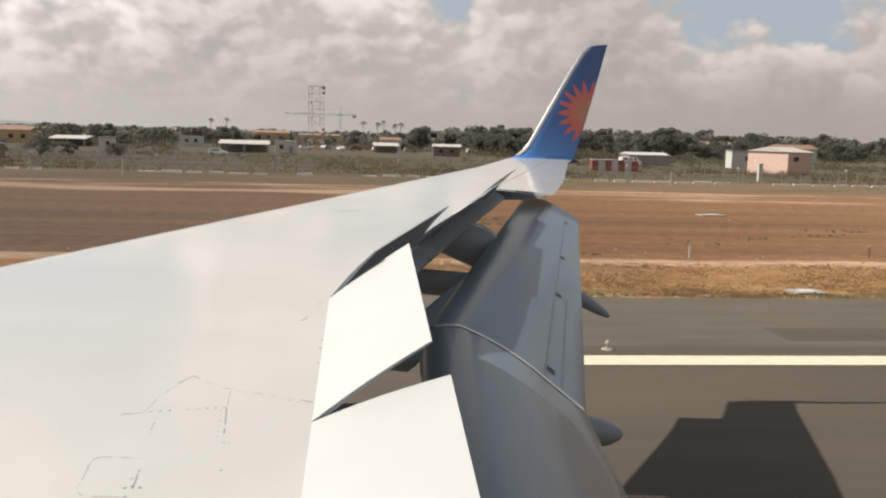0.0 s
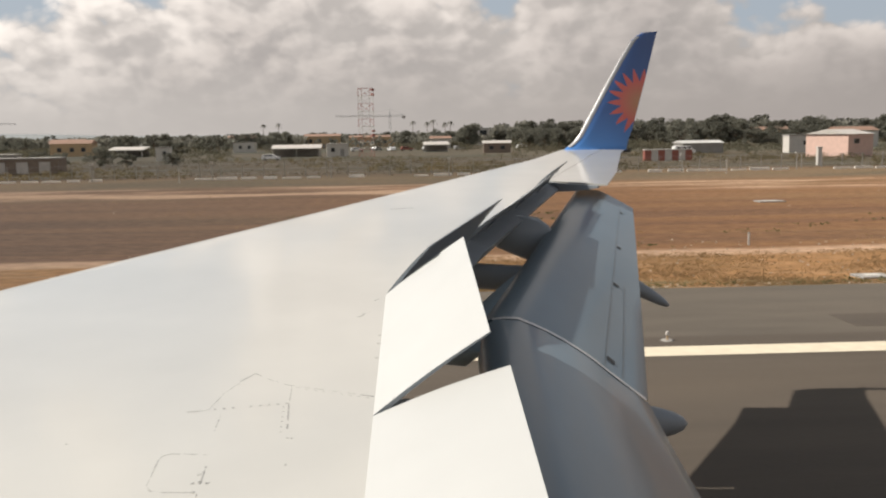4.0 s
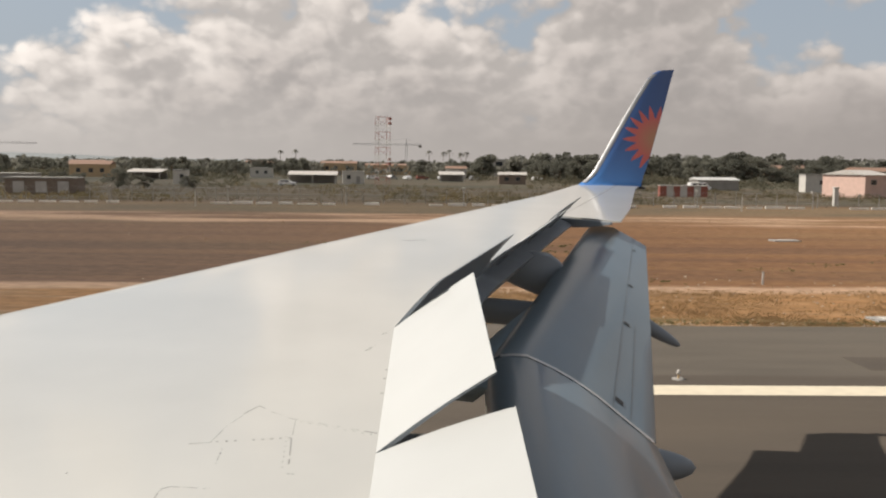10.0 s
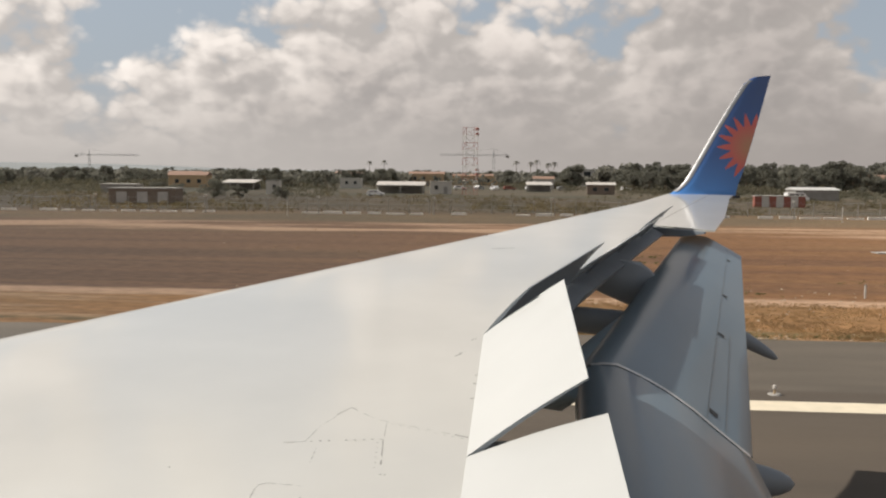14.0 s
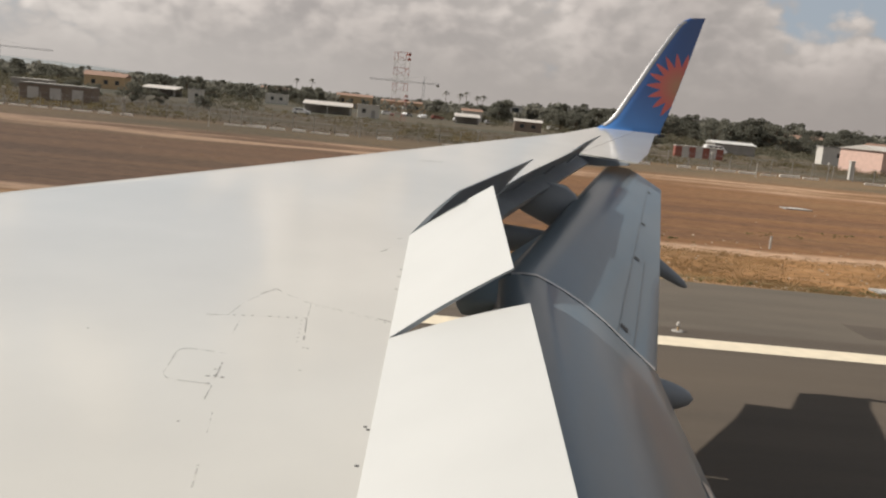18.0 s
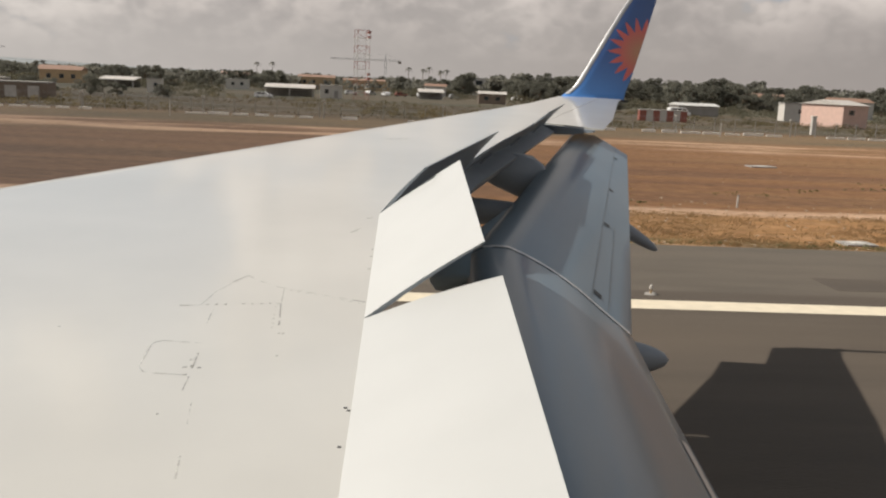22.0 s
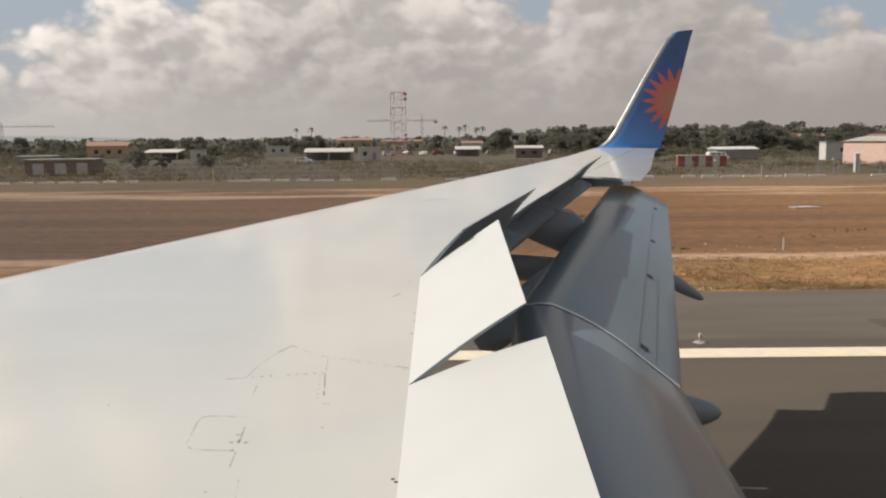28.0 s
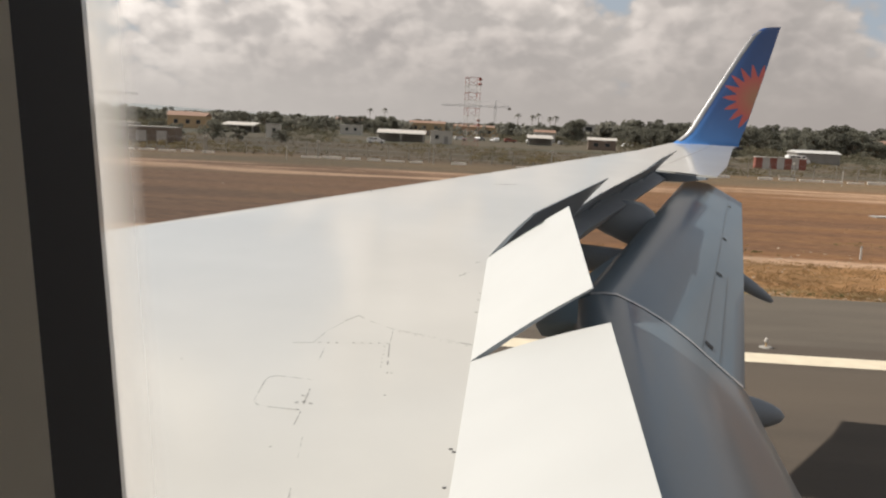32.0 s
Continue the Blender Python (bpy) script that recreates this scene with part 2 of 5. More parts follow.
M["bush"] = material("bush_leaves", (0.105, 0.100, 0.066), 0.85, vary=0.3, scale=0.3, second=(0.130, 0.115, 0.075), second_scale=0.06)
M["scrub"] = material("dry_scrub", (0.115, 0.100, 0.052), 0.9, vary=0.4, scale=0.5, second=(0.19, 0.145, 0.075), second_scale=0.12)
M["weeds"] = material("dry_weeds", (0.130, 0.100, 0.064), 0.9, vary=0.3, scale=0.3, second=(0.118, 0.098, 0.060), second_scale=0.05)
M["green"] = material("green_weeds", (0.150, 0.150, 0.062), 0.9, vary=0.3, scale=0.6, second=(0.19, 0.165, 0.08), second_scale=0.3)
M["straw"] = material("dry_grass", (0.38, 0.25, 0.125), 0.9, vary=0.35, scale=0.6, second=(0.30, 0.20, 0.10), second_scale=0.25)
for key in ("leaf", "farleaf", "bush", "straw", "weeds", "scrub", "green"):                # leaves let some light through
    nt = M[key].node_tree
    pr = nt.nodes["Principled BSDF"]
    tr, mx = nt.nodes.new("ShaderNodeBsdfTranslucent"), nt.nodes.new("ShaderNodeMixShader")
    nt.links.new(pr.inputs["Base Color"].links[0].from_socket, tr.inputs["Color"])
    mx.inputs[0].default_value = 0.45
    nt.links.new(pr.outputs[0], mx.inputs[1])
    nt.links.new(tr.outputs[0], mx.inputs[2])
    nt.links.new(mx.outputs[0], nt.nodes["Material Output"].inputs["Surface"])


def frost(m):
    """The rim of an acrylic pane: milky by the gasket, fading clear for a soft bright edge."""
    N, L = m.node_tree.nodes, m.node_tree.links
    co, sep, ramp = N.new("ShaderNodeTexCoord"), N.new("ShaderNodeSeparateXYZ"), N.new("ShaderNodeMapRange")
    L.new(co.outputs["Object"], sep.inputs[0])
    L.new(sep.outputs["Y"], ramp.inputs["Value"])
    for k, v in (("From Min", 0.137), ("From Max", 0.175), ("To Min", 0.15), ("To Max", 0.97)):
        ramp.inputs[k].default_value = v
    milk, clear, mx = N.new("ShaderNodeBsdfTranslucent"), N.new("ShaderNodeBsdfTransparent"), N.new("ShaderNodeMixShader")
    milk.inputs["Color"].default_value = (0.95, 0.93, 0.90, 1)
    half = N.new("ShaderNodeMixShader")
    half.inputs[0].default_value = 0.40
    L.new(N["Principled BSDF"].outputs[0], half.inputs[1])
    L.new(milk.outputs[0], half.inputs[2])
    L.new(ramp.outputs[0], mx.inputs[0])
    L.new(half.outputs[0], mx.inputs[1])
    L.new(clear.outputs[0], mx.inputs[2])
    L.new(mx.outputs[0], N["Material Output"].inputs["Surface"])


frost(M["acrylic"])


def broken(m, size, lo, hi):
    """Grime that has come away in places: the skin shows between."""
    N, L = m.node_tree.nodes, m.node_tree.links
    co, t, ramp = N.new("ShaderNodeTexCoord"), N.new("ShaderNodeTexNoise"), N.new("ShaderNodeMapRange")
    t.inputs["Scale"].default_value, t.inputs["Detail"].default_value = size, 5.0
    L.new(co.outputs["Object"], t.inputs["Vector"])
    L.new(t.outputs["Fac"], ramp.inputs["Value"])
    for k, v in (("From Min", lo), ("From Max", hi), ("To Min", 0.0), ("To Max", 0.9)):
        ramp.inputs[k].default_value = v
    clear, mx = N.new("ShaderNodeBsdfTransparent"), N.new("ShaderNodeMixShader")
    L.new(ramp.outputs[0], mx.inputs[0])
    L.new(clear.outputs[0], mx.inputs[1])
    L.new(N["Principled BSDF"].outputs[0], mx.inputs[2])
    L.new(mx.outputs[0], N["Material Output"].inputs["Surface"])


broken(M["faint"], 26.0, 0.40, 0.68)
broken(M["seam"], 34.0, 0.36, 0.58)
# blue-grey base: the haze is painted into the hills' colour
M["hill"] = material("haze_toned_hill", (0.20, 0.215, 0.215), 1.0, vary=0.12, scale=0.004)
M["kerb"] = material("limewashed_kerb", (0.84, 0.80, 0.73), 0.85, vary=0.25, scale=0.8)
M["poly"] = material("greenhouse_film", (0.52, 0.51, 0.48), 0.45, vary=0.08, scale=0.3)


def sun_emblem_material():
    m = material("emblem_red", (0.55, 0.10, 0.055), 0.4, coat=0.3)
    N, L = m.node_tree.nodes, m.node_tree.links
    co = N.new("ShaderNodeTexCoord")
    ln = N.new("ShaderNodeVectorMath")
    ln.operation = "LENGTH"
    L.new(co.outputs["Object"], ln.inputs[0])
    r = N.new("ShaderNodeValToRGB")
    r.color_ramp.elements[0].position, r.color_ramp.elements[0].color = 0.10, (0.50, 0.235, 0.125, 1)
    r.color_ramp.elements[1].position, r.color_ramp.elements[1].color = 0.46, (0.62, 0.125, 0.105, 1)
    L.new(ln.outputs["Value"], r.inputs[0])
    L.new(r.outputs[0], N["Principled BSDF"].inputs["Base Color"])
    return m


M["emblem"] = sun_emblem_material()


def graded_blue(m):
    """Blue that runs from sky blue at the winglet's foot to navy at its top."""
    N, L = m.node_tree.nodes, m.node_tree.links
    co, sep, r = N.new("ShaderNodeTexCoord"), N.new("ShaderNodeSeparateXYZ"), N.new("ShaderNodeValToRGB")
    span = N.new("ShaderNodeMapRange")
    L.new(co.outputs["Object"], sep.inputs[0])
    L.new(sep.outputs["Z"], span.inputs["Value"])
    span.inputs["From Min"].default_value, span.inputs["From Max"].default_value = 5.0, 7.4
    L.new(span.outputs[0], r.inputs[0])
    r.color_ramp.elements[0].position, r.color_ramp.elements[0].color = 0.04, (0.060, 0.205, 0.52, 1)
    r.color_ramp.elements[1].position, r.color_ramp.elements[1].color = 0.90, (0.036, 0.085, 0.235, 1)
    mid = r.color_ramp.elements.new(0.34)
    mid.color = (0.044, 0.118, 0.33, 1)
    L.new(r.outputs[0], N["Principled BSDF"].inputs["Base Color"])


M["blue_ramp"] = material("graded_blue", (0.05, 0.14, 0.39), 0.35, coat=0.3)
graded_blue(M["blue_ramp"])


def ground_material():
    """Dry airfield earth: tilled red-brown strips, a sandy track, straw grass and scrub, in bands along the runway."""
    m = bpy.data.materials.new("airfield_earth")
    m.use_nodes = True
    N, L = m.node_tree.nodes, m.node_tree.links
    b = N["Principled BSDF"]
    b.inputs["Roughness"].default_value = 0.95
    b.inputs["Specular IOR Level"].default_value = 0.2
    b.inputs["Diffuse Roughness"].default_value = 1.0
    co = N.new("ShaderNodeTexCoord")
    sep = N.new("ShaderNodeSeparateXYZ")
    L.new(co.outputs["Object"], sep.inputs[0])

    def tex(scale, stretch, detail=7.0, offset=(0, 0, 0)):
        mp = N.new("ShaderNodeMapping")
        mp.inputs["Scale"].default_value, mp.inputs["Location"].default_value = stretch, offset
        L.new(co.outputs["Object"], mp.inputs[0])
        t = N.new("ShaderNodeTexNoise")
        t.inputs["Scale"].default_value, t.inputs["Detail"].default_value = scale, detail
        t.inputs["Roughness"].default_value = 0.6
        L.new(mp.outputs[0], t.inputs["Vector"])
        return t.outputs["Fac"]

    def maths(op, a, c):
        n = N.new("ShaderNodeMath")
        n.operation = op
        for i, v in enumerate((a, c)):
            if isinstance(v, (int, float)):
                n.inputs[i].default_value = v
            else:
                L.new(v, n.inputs[i])
        return n.outputs[0]

    def ramp(v, lo, hi, a=0.0, c=1.0):
        n = N.new("ShaderNodeMapRange")
        n.interpolation_type = "SMOOTHSTEP"
        L.new(v, n.inputs["Value"])
        for k, x in (("From Min", lo), ("From Max", hi), ("To Min", a), ("To Max", c)):
            n.inputs[k].default_value = x
        return n.outputs[0]

    def mixed(fac, a, c):
        n = N.new("ShaderNodeMix")
        n.data_type = "RGBA"
        L.new(fac, n.inputs["Factor"])
        for sock, v in ((n.inputs[6], a), (n.inputs[7], c)):
            if isinstance(v, tuple):
                sock.default_value = (*v, 1)
            else:
                L.new(v, sock)
        return n.outputs[2]

    wob = tex(0.035, (1, 1, 1), 3)
    y = maths("ADD", sep.outputs["Y"], maths("MULTIPLY", maths("SUBTRACT", wob, 0.5), 5.0))
    ysharp = sep.outputs["Y"]

    def band(lo, hi, soft=1.0, v=None):
        v = v or y
        return maths("MULTIPLY", ramp(v, lo - soft, lo + soft), ramp(v, hi - soft, hi + soft, 1.0, 0.0))

    streak = tex(0.62, (0.035, 1, 1), 5)
    streak2 = tex(0.19, (0.02, 1, 1), 4, (7, 3, 0))
    grain = tex(2.2, (0.5, 1, 1), 8)
    patch = tex(0.06, (0.5, 1, 1), 5, (4, 9, 0))
    earth = mixed(ramp(streak2, 0.38, 0.62), (0.190, 0.097, 0.044), (0.134, 0.071, 0.038))
    earth = mixed(maths("MULTIPLY", ramp(streak, 0.52, 0.70), 0.42), earth, (0.255, 0.155, 0.085))
    earth = mixed(maths("MULTIPLY", ramp(tex(0.045, (0.35, 1, 1), 6, (11, 5, 0)), 0.46, 0.66), 0.7), earth, (0.205, 0.128, 0.060))
    # earth greyed towards -x: the backlit tone on the sun's side is painted in
    earth = mixed(ramp(maths("ADD", sep.outputs["X"], maths("MULTIPLY", maths("SUBTRACT", wob, 0.5), 30.0)), -14.0, 12.0, 0.75, 0.0), earth, mixed(ramp(streak2, 0.38, 0.62), (0.150, 0.090, 0.056), (0.102, 0.066, 0.044)))
    straw = mixed(ramp(patch, 0.40, 0.60), (0.285, 0.153, 0.064), (0.208, 0.120, 0.054))
    sand = (0.40, 0.265, 0.170)
    scrub = mixed(ramp(patch, 0.42, 0.58), (0.105, 0.082, 0.054), (0.074, 0.064, 0.043))
    far = mixed(ramp(tex(0.012, (1, 2.2, 1), 4), 0.42, 0.58), (0.085, 0.082, 0.056), (0.125, 0.100, 0.068))
    straw = mixed(maths("MULTIPLY", ramp(tex(0.55, (0.12, 1, 1), 6, (3, 8, 0)), 0.50, 0.64), 0.75), straw, (0.345, 0.230, 0.135))
    straw = mixed(maths("MULTIPLY", band(28.5, 31.2, 0.7), ramp(tex(0.8, (0.3, 1, 1), 5, (2, 2, 0)), 0.40, 0.60)), straw, (0.105, 0.092, 0.045))
    col = mixed(band(27.0, 37.8, 1.2), earth, straw)
    col = mixed(maths("MULTIPLY", band(37.4, 39.2, 0.5), ramp(tex(0.25, (0.4, 1, 1)), 0.25, 0.5)), col, sand)
    col = mixed(maths("MULTIPLY", band(80.0, 96.0, 3.0), ramp(tex(0.11, (0.3, 1, 1), 6, (1, 2, 0)), 0.42, 0.60)), col, sand)
    col = mixed(band(96.0, 119.0, 3.0), col, mixed(ramp(patch, 0.40, 0.60), (0.165, 0.112, 0.064), (0.115, 0.088, 0.054)))
    col = mixed(ramp(y, 117.0, 126.0), col, scrub)
    col = mixed(ramp(y, 190.0, 230.0), col, far)
    g = ramp(grain, 0.25, 0.75, 0.72, 1.28)
    comb = N.new("ShaderNodeCombineColor")
    for i in range(3):
        L.new(g, comb.inputs[i])
    mul = N.new("ShaderNodeMix")
    mul.data_type, mul.blend_type = "RGBA", "MULTIPLY"
    mul.inputs["Factor"].default_value = 1.0
    L.new(col, mul.inputs[6])
    L.new(comb.outputs[0], mul.inputs[7])
    L.new(mul.outputs[2], b.inputs["Base Color"])
    bp = N.new("ShaderNodeBump")
    bp.inputs["Strength"].default_value, bp.inputs["Distance"].default_value = 0.6, 0.08
    L.new(grain, bp.inputs["Height"])
    L.new(bp.outputs[0], b.inputs["Normal"])
    return m


M["ground"] = ground_material()


# ---------- mesh helpers ----------
def finish(name, bm, mats, smooth=35):
    me = bpy.data.meshes.new(name)
    bm.normal_update()
    bm.to_mesh(me)
    bm.free()
    for m in (mats if isinstance(mats, (list, tuple)) else [mats]):
        me.materials.append(m)
    if smooth:
        for p in me.polygons:
            p.use_smooth = True
        me.set_sharp_from_angle(angle=radians(smooth))
    return me


def part(name, bm, mats, parent=None, label="", smooth=35):
    ob = new(name, finish(name, bm, mats, smooth))
    if parent:
        ob.parent = parent
    if label:
        ob["label"] = label
    return ob


def thing(name, at=(0, 0, 0), turn=0.0, label="", category="", group="", kind=""):
    ob = new(name)
    ob.matrix_basis = pose(*at, 0, 0, turn)
    return tagged(ob, label, category, group, kind)


def box(bm, x0, x1, y0, y1, z0, z1, mat=0):
    vs = [bm.verts.new((x, y, z)) for z in (z0, z1) for y in (y0, y1) for x in (x0, x1)]
    fs = [(0, 2, 3, 1), (4, 5, 7, 6), (0, 1, 5, 4), (2, 6, 7, 3), (0, 4, 6, 2), (1, 3, 7, 5)]
    for f in fs:
        bm.faces.new([vs[i] for i in f]).material_index = mat
    return vs


def boxed(x0, x1, y0, y1, z0, z1, bevel=0.0):
    bm = bmesh.new()
    box(bm, x0, x1, y0, y1, z0, z1)
    if bevel:
        bmesh.ops.bevel(bm, geom=bm.edges[:], offset=bevel, segments=2, affect="EDGES")
    return bm


def rod(bm, a, c, r0, r1=None, n=8, mat=0):
    a, c = Vector(a), Vector(c)
    r1 = r0 if r1 is None else r1
    q = (c - a).to_track_quat("Z", "Y")
    rings = []
    for p, r in ((a, r0), (c, r1)):
        rings.append([bm.verts.new(p + q @ Vector((math.cos(2 * math.pi * i / n) * r, math.sin(2 * math.pi * i / n) * r, 0))) for i in range(n)])
    for i in range(n):
        bm.faces.new((rings[0][i], rings[0][(i + 1) % n], rings[1][(i + 1) % n], rings[1][i])).material_index = mat
    bm.faces.new(rings[0][::-1]).material_index = mat
    bm.faces.new(rings[1]).material_index = mat


def loft(bm, sections, caps=True, mat=0):
    """Closed rings of equal count, joined in order."""
    rings = [[bm.verts.new(p) for p in s] for s in sections]
    n = len(rings[0])
    for a, c in zip(rings, rings[1:]):
        for i in range(n):
            bm.faces.new((a[i], a[(i + 1) % n], c[(i + 1) % n], c[i])).material_index = mat
    if caps:
        bm.faces.new(rings[0][::-1]).material_index = mat
        bm.faces.new(rings[-1]).material_index = mat
    bmesh.ops.recalc_face_normals(bm, faces=bm.faces[:])
    return rings


def lerp(a, c, f):
    return a + (c - a) * f


def along(x, xs, ys):
    return float(np.interp(x, xs, ys))


# ---------- ground and runway ----------
def ground_sheet():
    bm = bmesh.new()
    xs = [-4500, -1500, -500, -150, -60, -20, 20, 60, 150, 500, 1500, 4500]
    ys = [-4500, -500, -40, 0, 20, 27, 50, 66, 85, 150, 400, 1200, 4500]
    grid = [[bm.verts.new((x, y, 0)) for x in xs] for y in ys]
    for j in range(len(ys) - 1):
        for i in range(len(xs) - 1):
            bm.faces.new((grid[j][i], grid[j][i + 1], grid[j + 1][i + 1], grid[j + 1][i]))
    ob = part("ground", bm, M["ground"], smooth=0)
    return tagged(ob, "dry red-brown airfield earth with straw strips", "ground", kind="structure")


ground_sheet()


def asphalt(name, y0, y1, ragged, mat, label, top):
    """A strip of asphalt along the runway; its far edge may be ragged."""
    bm = bmesh.new()
    rng = random.Random(3)
    n = 480
    xs = [lerp(-700, 700, i / n) for i in range(n + 1)]
    far = [y1 + rng.uniform(-ragged, ragged) + 0.6 * ragged * noise.noise((x * 0.07, 2, 0)) for x in xs]
    rows = []
    for z in (top, -0.05):
        rows.append([bm.verts.new((x, y0, z)) for x in xs])
        rows.append([bm.verts.new((x, f, z - (0.012 if z > 0 and ragged else 0))) for x, f in zip(xs, far)])
    for i in range(n):
        bm.faces.new((rows[0][i], rows[0][i + 1], rows[1][i + 1], rows[1][i]))
        bm.faces.new((rows[1][i], rows[1][i + 1], rows[3][i + 1], rows[3][i]))
    return tagged(part(name, bm, mat, smooth=0), label, name.split("_")[0], kind="structure")


runway = asphalt("runway", -33.0, 22.3, 0.0, M["runway"], "weathered brown-grey asphalt runway", 0.030)
asphalt("runway_shoulder", 22.2, 29.6, 0.16, M["shoulder"], "paler worn asphalt shoulder beside the runway", 0.028)
part("edge_line", boxed(-700, 700, 20.35, 21.25, 0.018, 0.034), M["line"], runway, "worn cream-white painted edge line", smooth=0)
part("tar_repair", boxed(12.0, 17.5, 23.0, 24.6, 0.015, 0.031), M["runway"], runway, "slightly darker repair patch in the asphalt", smooth=0)

# ---------- the aeroplane ----------
plane = thing("aeroplane", (0, 0, 0), 0, "white passenger jet with blue winglet and raised spoilers on the runway", "aeroplane")
SLOPE = 0.0787


def zp(y):
    """Height of the wing's upper surface."""
    return 3.89 - (15.93 - y) * SLOPE


def x_front(y):
    return along(y, [-0.2, 5.81, 14.3, 16.07], [-7.48, -3.42, 2.27, 3.20])


def x_hinge(y):
    return along(y, [-0.2, 5.65, 11.48, 16.0], [-0.17, -0.17, 2.07, 4.03])


def x_trail(y):
    return along(y, [10.9, 15.45, 16.0], [2.93, 4.29, 4.53])


def zup(x, y):
    """Upper surface at a place of the wing."""
    c = x_hinge(y) - x_front(y)
    u = (x - x_front(y)) / c
    return zp(y) + 0.02 * math.sin(math.pi * min(max(u, 0), 1)) * c / 3.5


UP = [(-0.035, -0.50), (-0.033, -0.36), (-0.024, -0.22), (-0.008, -0.09), (0.025, -0.018), (0.07, 0.0)]


def wing_section(y):
    xf, xh = x_front(y), x_hinge(y)
    c = xh - xf
    t = along(y, [-0.2, 5.65, 16.0], [0.75, 0.46, 0.15])
    pts = [Vector((xf + u * c, y, zp(y) + v * t)) for u, v in UP]
    for k in range(1, 15):
        x = lerp(xf + 0.07 * c, xh, k / 14)
        pts.append(Vector((x, y, zup(x, y) if k < 14 else zp(y))))
    for u, v in ((1.0, -0.22), (0.97, -0.55), (0.75, -0.85), (0.45, -1.0), (0.2, -0.95), (0.04, -0.78), (-0.022, -0.62)):
        pts.append(Vector((xf + u * c, y, zp(y) + v * t)))
    return pts


def build_wing():
    bm = bmesh.new()
    ys = [-0.2, 0.6, 1.4, 2.2, 3.0, 3.8, 4.6, 5.4, 5.65, 6.4, 7.4, 8.4, 9.4, 10.4, 11.2, 11.48, 12.4, 13.4, 14.3, 15.0, 15.6, 16.0]
    loft(bm, [wing_section(y) for y in ys])
    return part("wing", bm, M["paint"], plane, "light grey painted wing with faint panel lines", smooth=40)


wing = build_wing()


def build_slat(ya, yb):
    """Leading edge slat, run out forward and down."""
    bm = bmesh.new()
    secs = []
    for k in range(9):
        y = lerp(ya, yb, k / 8)
        x, z = x_front(y), zp(y)
        w = along(y, [0, 16], [0.62, 0.46])
        secs.append([Vector((x + u * w, y, z + v)) for u, v in ((0.05, -0.15), (-0.35, -0.19), (-0.75, -0.27), (-1.0, -0.40), (-1.05, -0.50), (-0.95, -0.52), (-0.6, -0.36), (-0.1, -0.24))])
    loft(bm, secs)
    return part("slat", bm, M["paint"], wing, "extended light grey leading edge slat", smooth=40)


for ya, yb in ((5.2, 8.4), (8.45, 11.7), (11.75, 15.0)):
    build_slat(ya, yb)


def strip_on_wing(points, width, mat, name="panel_seam", lift=0.0012, steps=6):
    """A thin strip laid along points (x, y) of the upper surface."""
    bm = bmesh.new()
    path = []
    for (xa, ya), (xb, yb) in zip(points, points[1:]):
        for k in range(steps):
            path.append(Vector((lerp(xa, xb, k / steps), lerp(ya, yb, k / steps))))
    path.append(Vector(points[-1]))
    prev = None
    for i, p in enumerate(path):
        d = (path[min(i + 1, len(path) - 1)] - path[max(i - 1, 0)]).normalized()
        nrm = Vector((-d.y, d.x)) * width / 2
        a, c = p + nrm, p - nrm
        row = [bm.verts.new((a.x, a.y, zup(a.x, a.y) + lift)), bm.verts.new((c.x, c.y, zup(c.x, c.y) + lift))]
        if prev:
            bm.faces.new((prev[0], prev[1], row[1], row[0]))
        prev = row
    bmesh.ops.recalc_face_normals(bm, faces=bm.faces[:])
    if sum(f.normal.z for f in bm.faces) < 0:
        bmesh.ops.reverse_faces(bm, faces=bm.faces[:])
    return part(name, bm, mat, wing, smooth=0)


def dots_on_wing(points, size, mat, name="rivet"):
    bm = bmesh.new()
    for x, y in points:
        z = zup(x, y)
        box(bm, x - size, x + size, y - size * 0.8, y + size * 0.8, z - 0.004, z + 0.0012)
    return part(name, bm, mat, wing, smooth=0)


def between(a, c, n, skip=()):
    return [(lerp(a[0], c[0], i / (n - 1)), lerp(a[1], c[1], i / (n - 1))) for i in range(n) if i not in skip]


# access panels and stains of the upper skin
strip_on_wing([(-1.08, 3.66), (-1.03, 3.67)], 0.010, M["seam"])
strip_on_wing([(-1.03, 3.67), (-0.98, 3.68), (-0.95, 3.88), (-0.90, 4.00)], 0.006, M["faint"])
strip_on_wing([(-0.90, 4.03), (-0.84, 4.14), (-0.80, 4.10)], 0.007, M["seam"])
strip_on_wing([(-0.76, 4.06), (-0.70, 4.02)], 0.006, M["faint"])
for k in range(5):
    strip_on_wing([(lerp(-0.66, -0.25, k / 5), lerp(3.985, 3.845, k / 5)), (lerp(-0.66, -0.25, (k + 0.7) / 5), lerp(3.985, 3.845, (k + 0.7) / 5))], 0.006, M["faint"])
strip_on_wing([(-0.25, 3.845), (-0.18, 3.82)], 0.012, M["seam"])
strip_on_wing([(-0.60, 3.75), (-0.575, 3.56)], 0.007, M["seam"])
strip_on_wing([(-0.570, 3.52), (-0.565, 3.47)], 0.009, M["seam"])
strip_on_wing([(-0.615, 3.95), (-0.60, 3.78)], 0.005, M["faint"])
for x, y in between((-0.95, 3.69), (-0.61, 3.75), 9, (3,)):
    dots_on_wing([(x, y)], 0.006, M["seam"])
for x, y in between((-0.625, 3.76), (-0.590, 3.44), 7):
    dots_on_wing([(x, y)], 0.004, M["faint"])
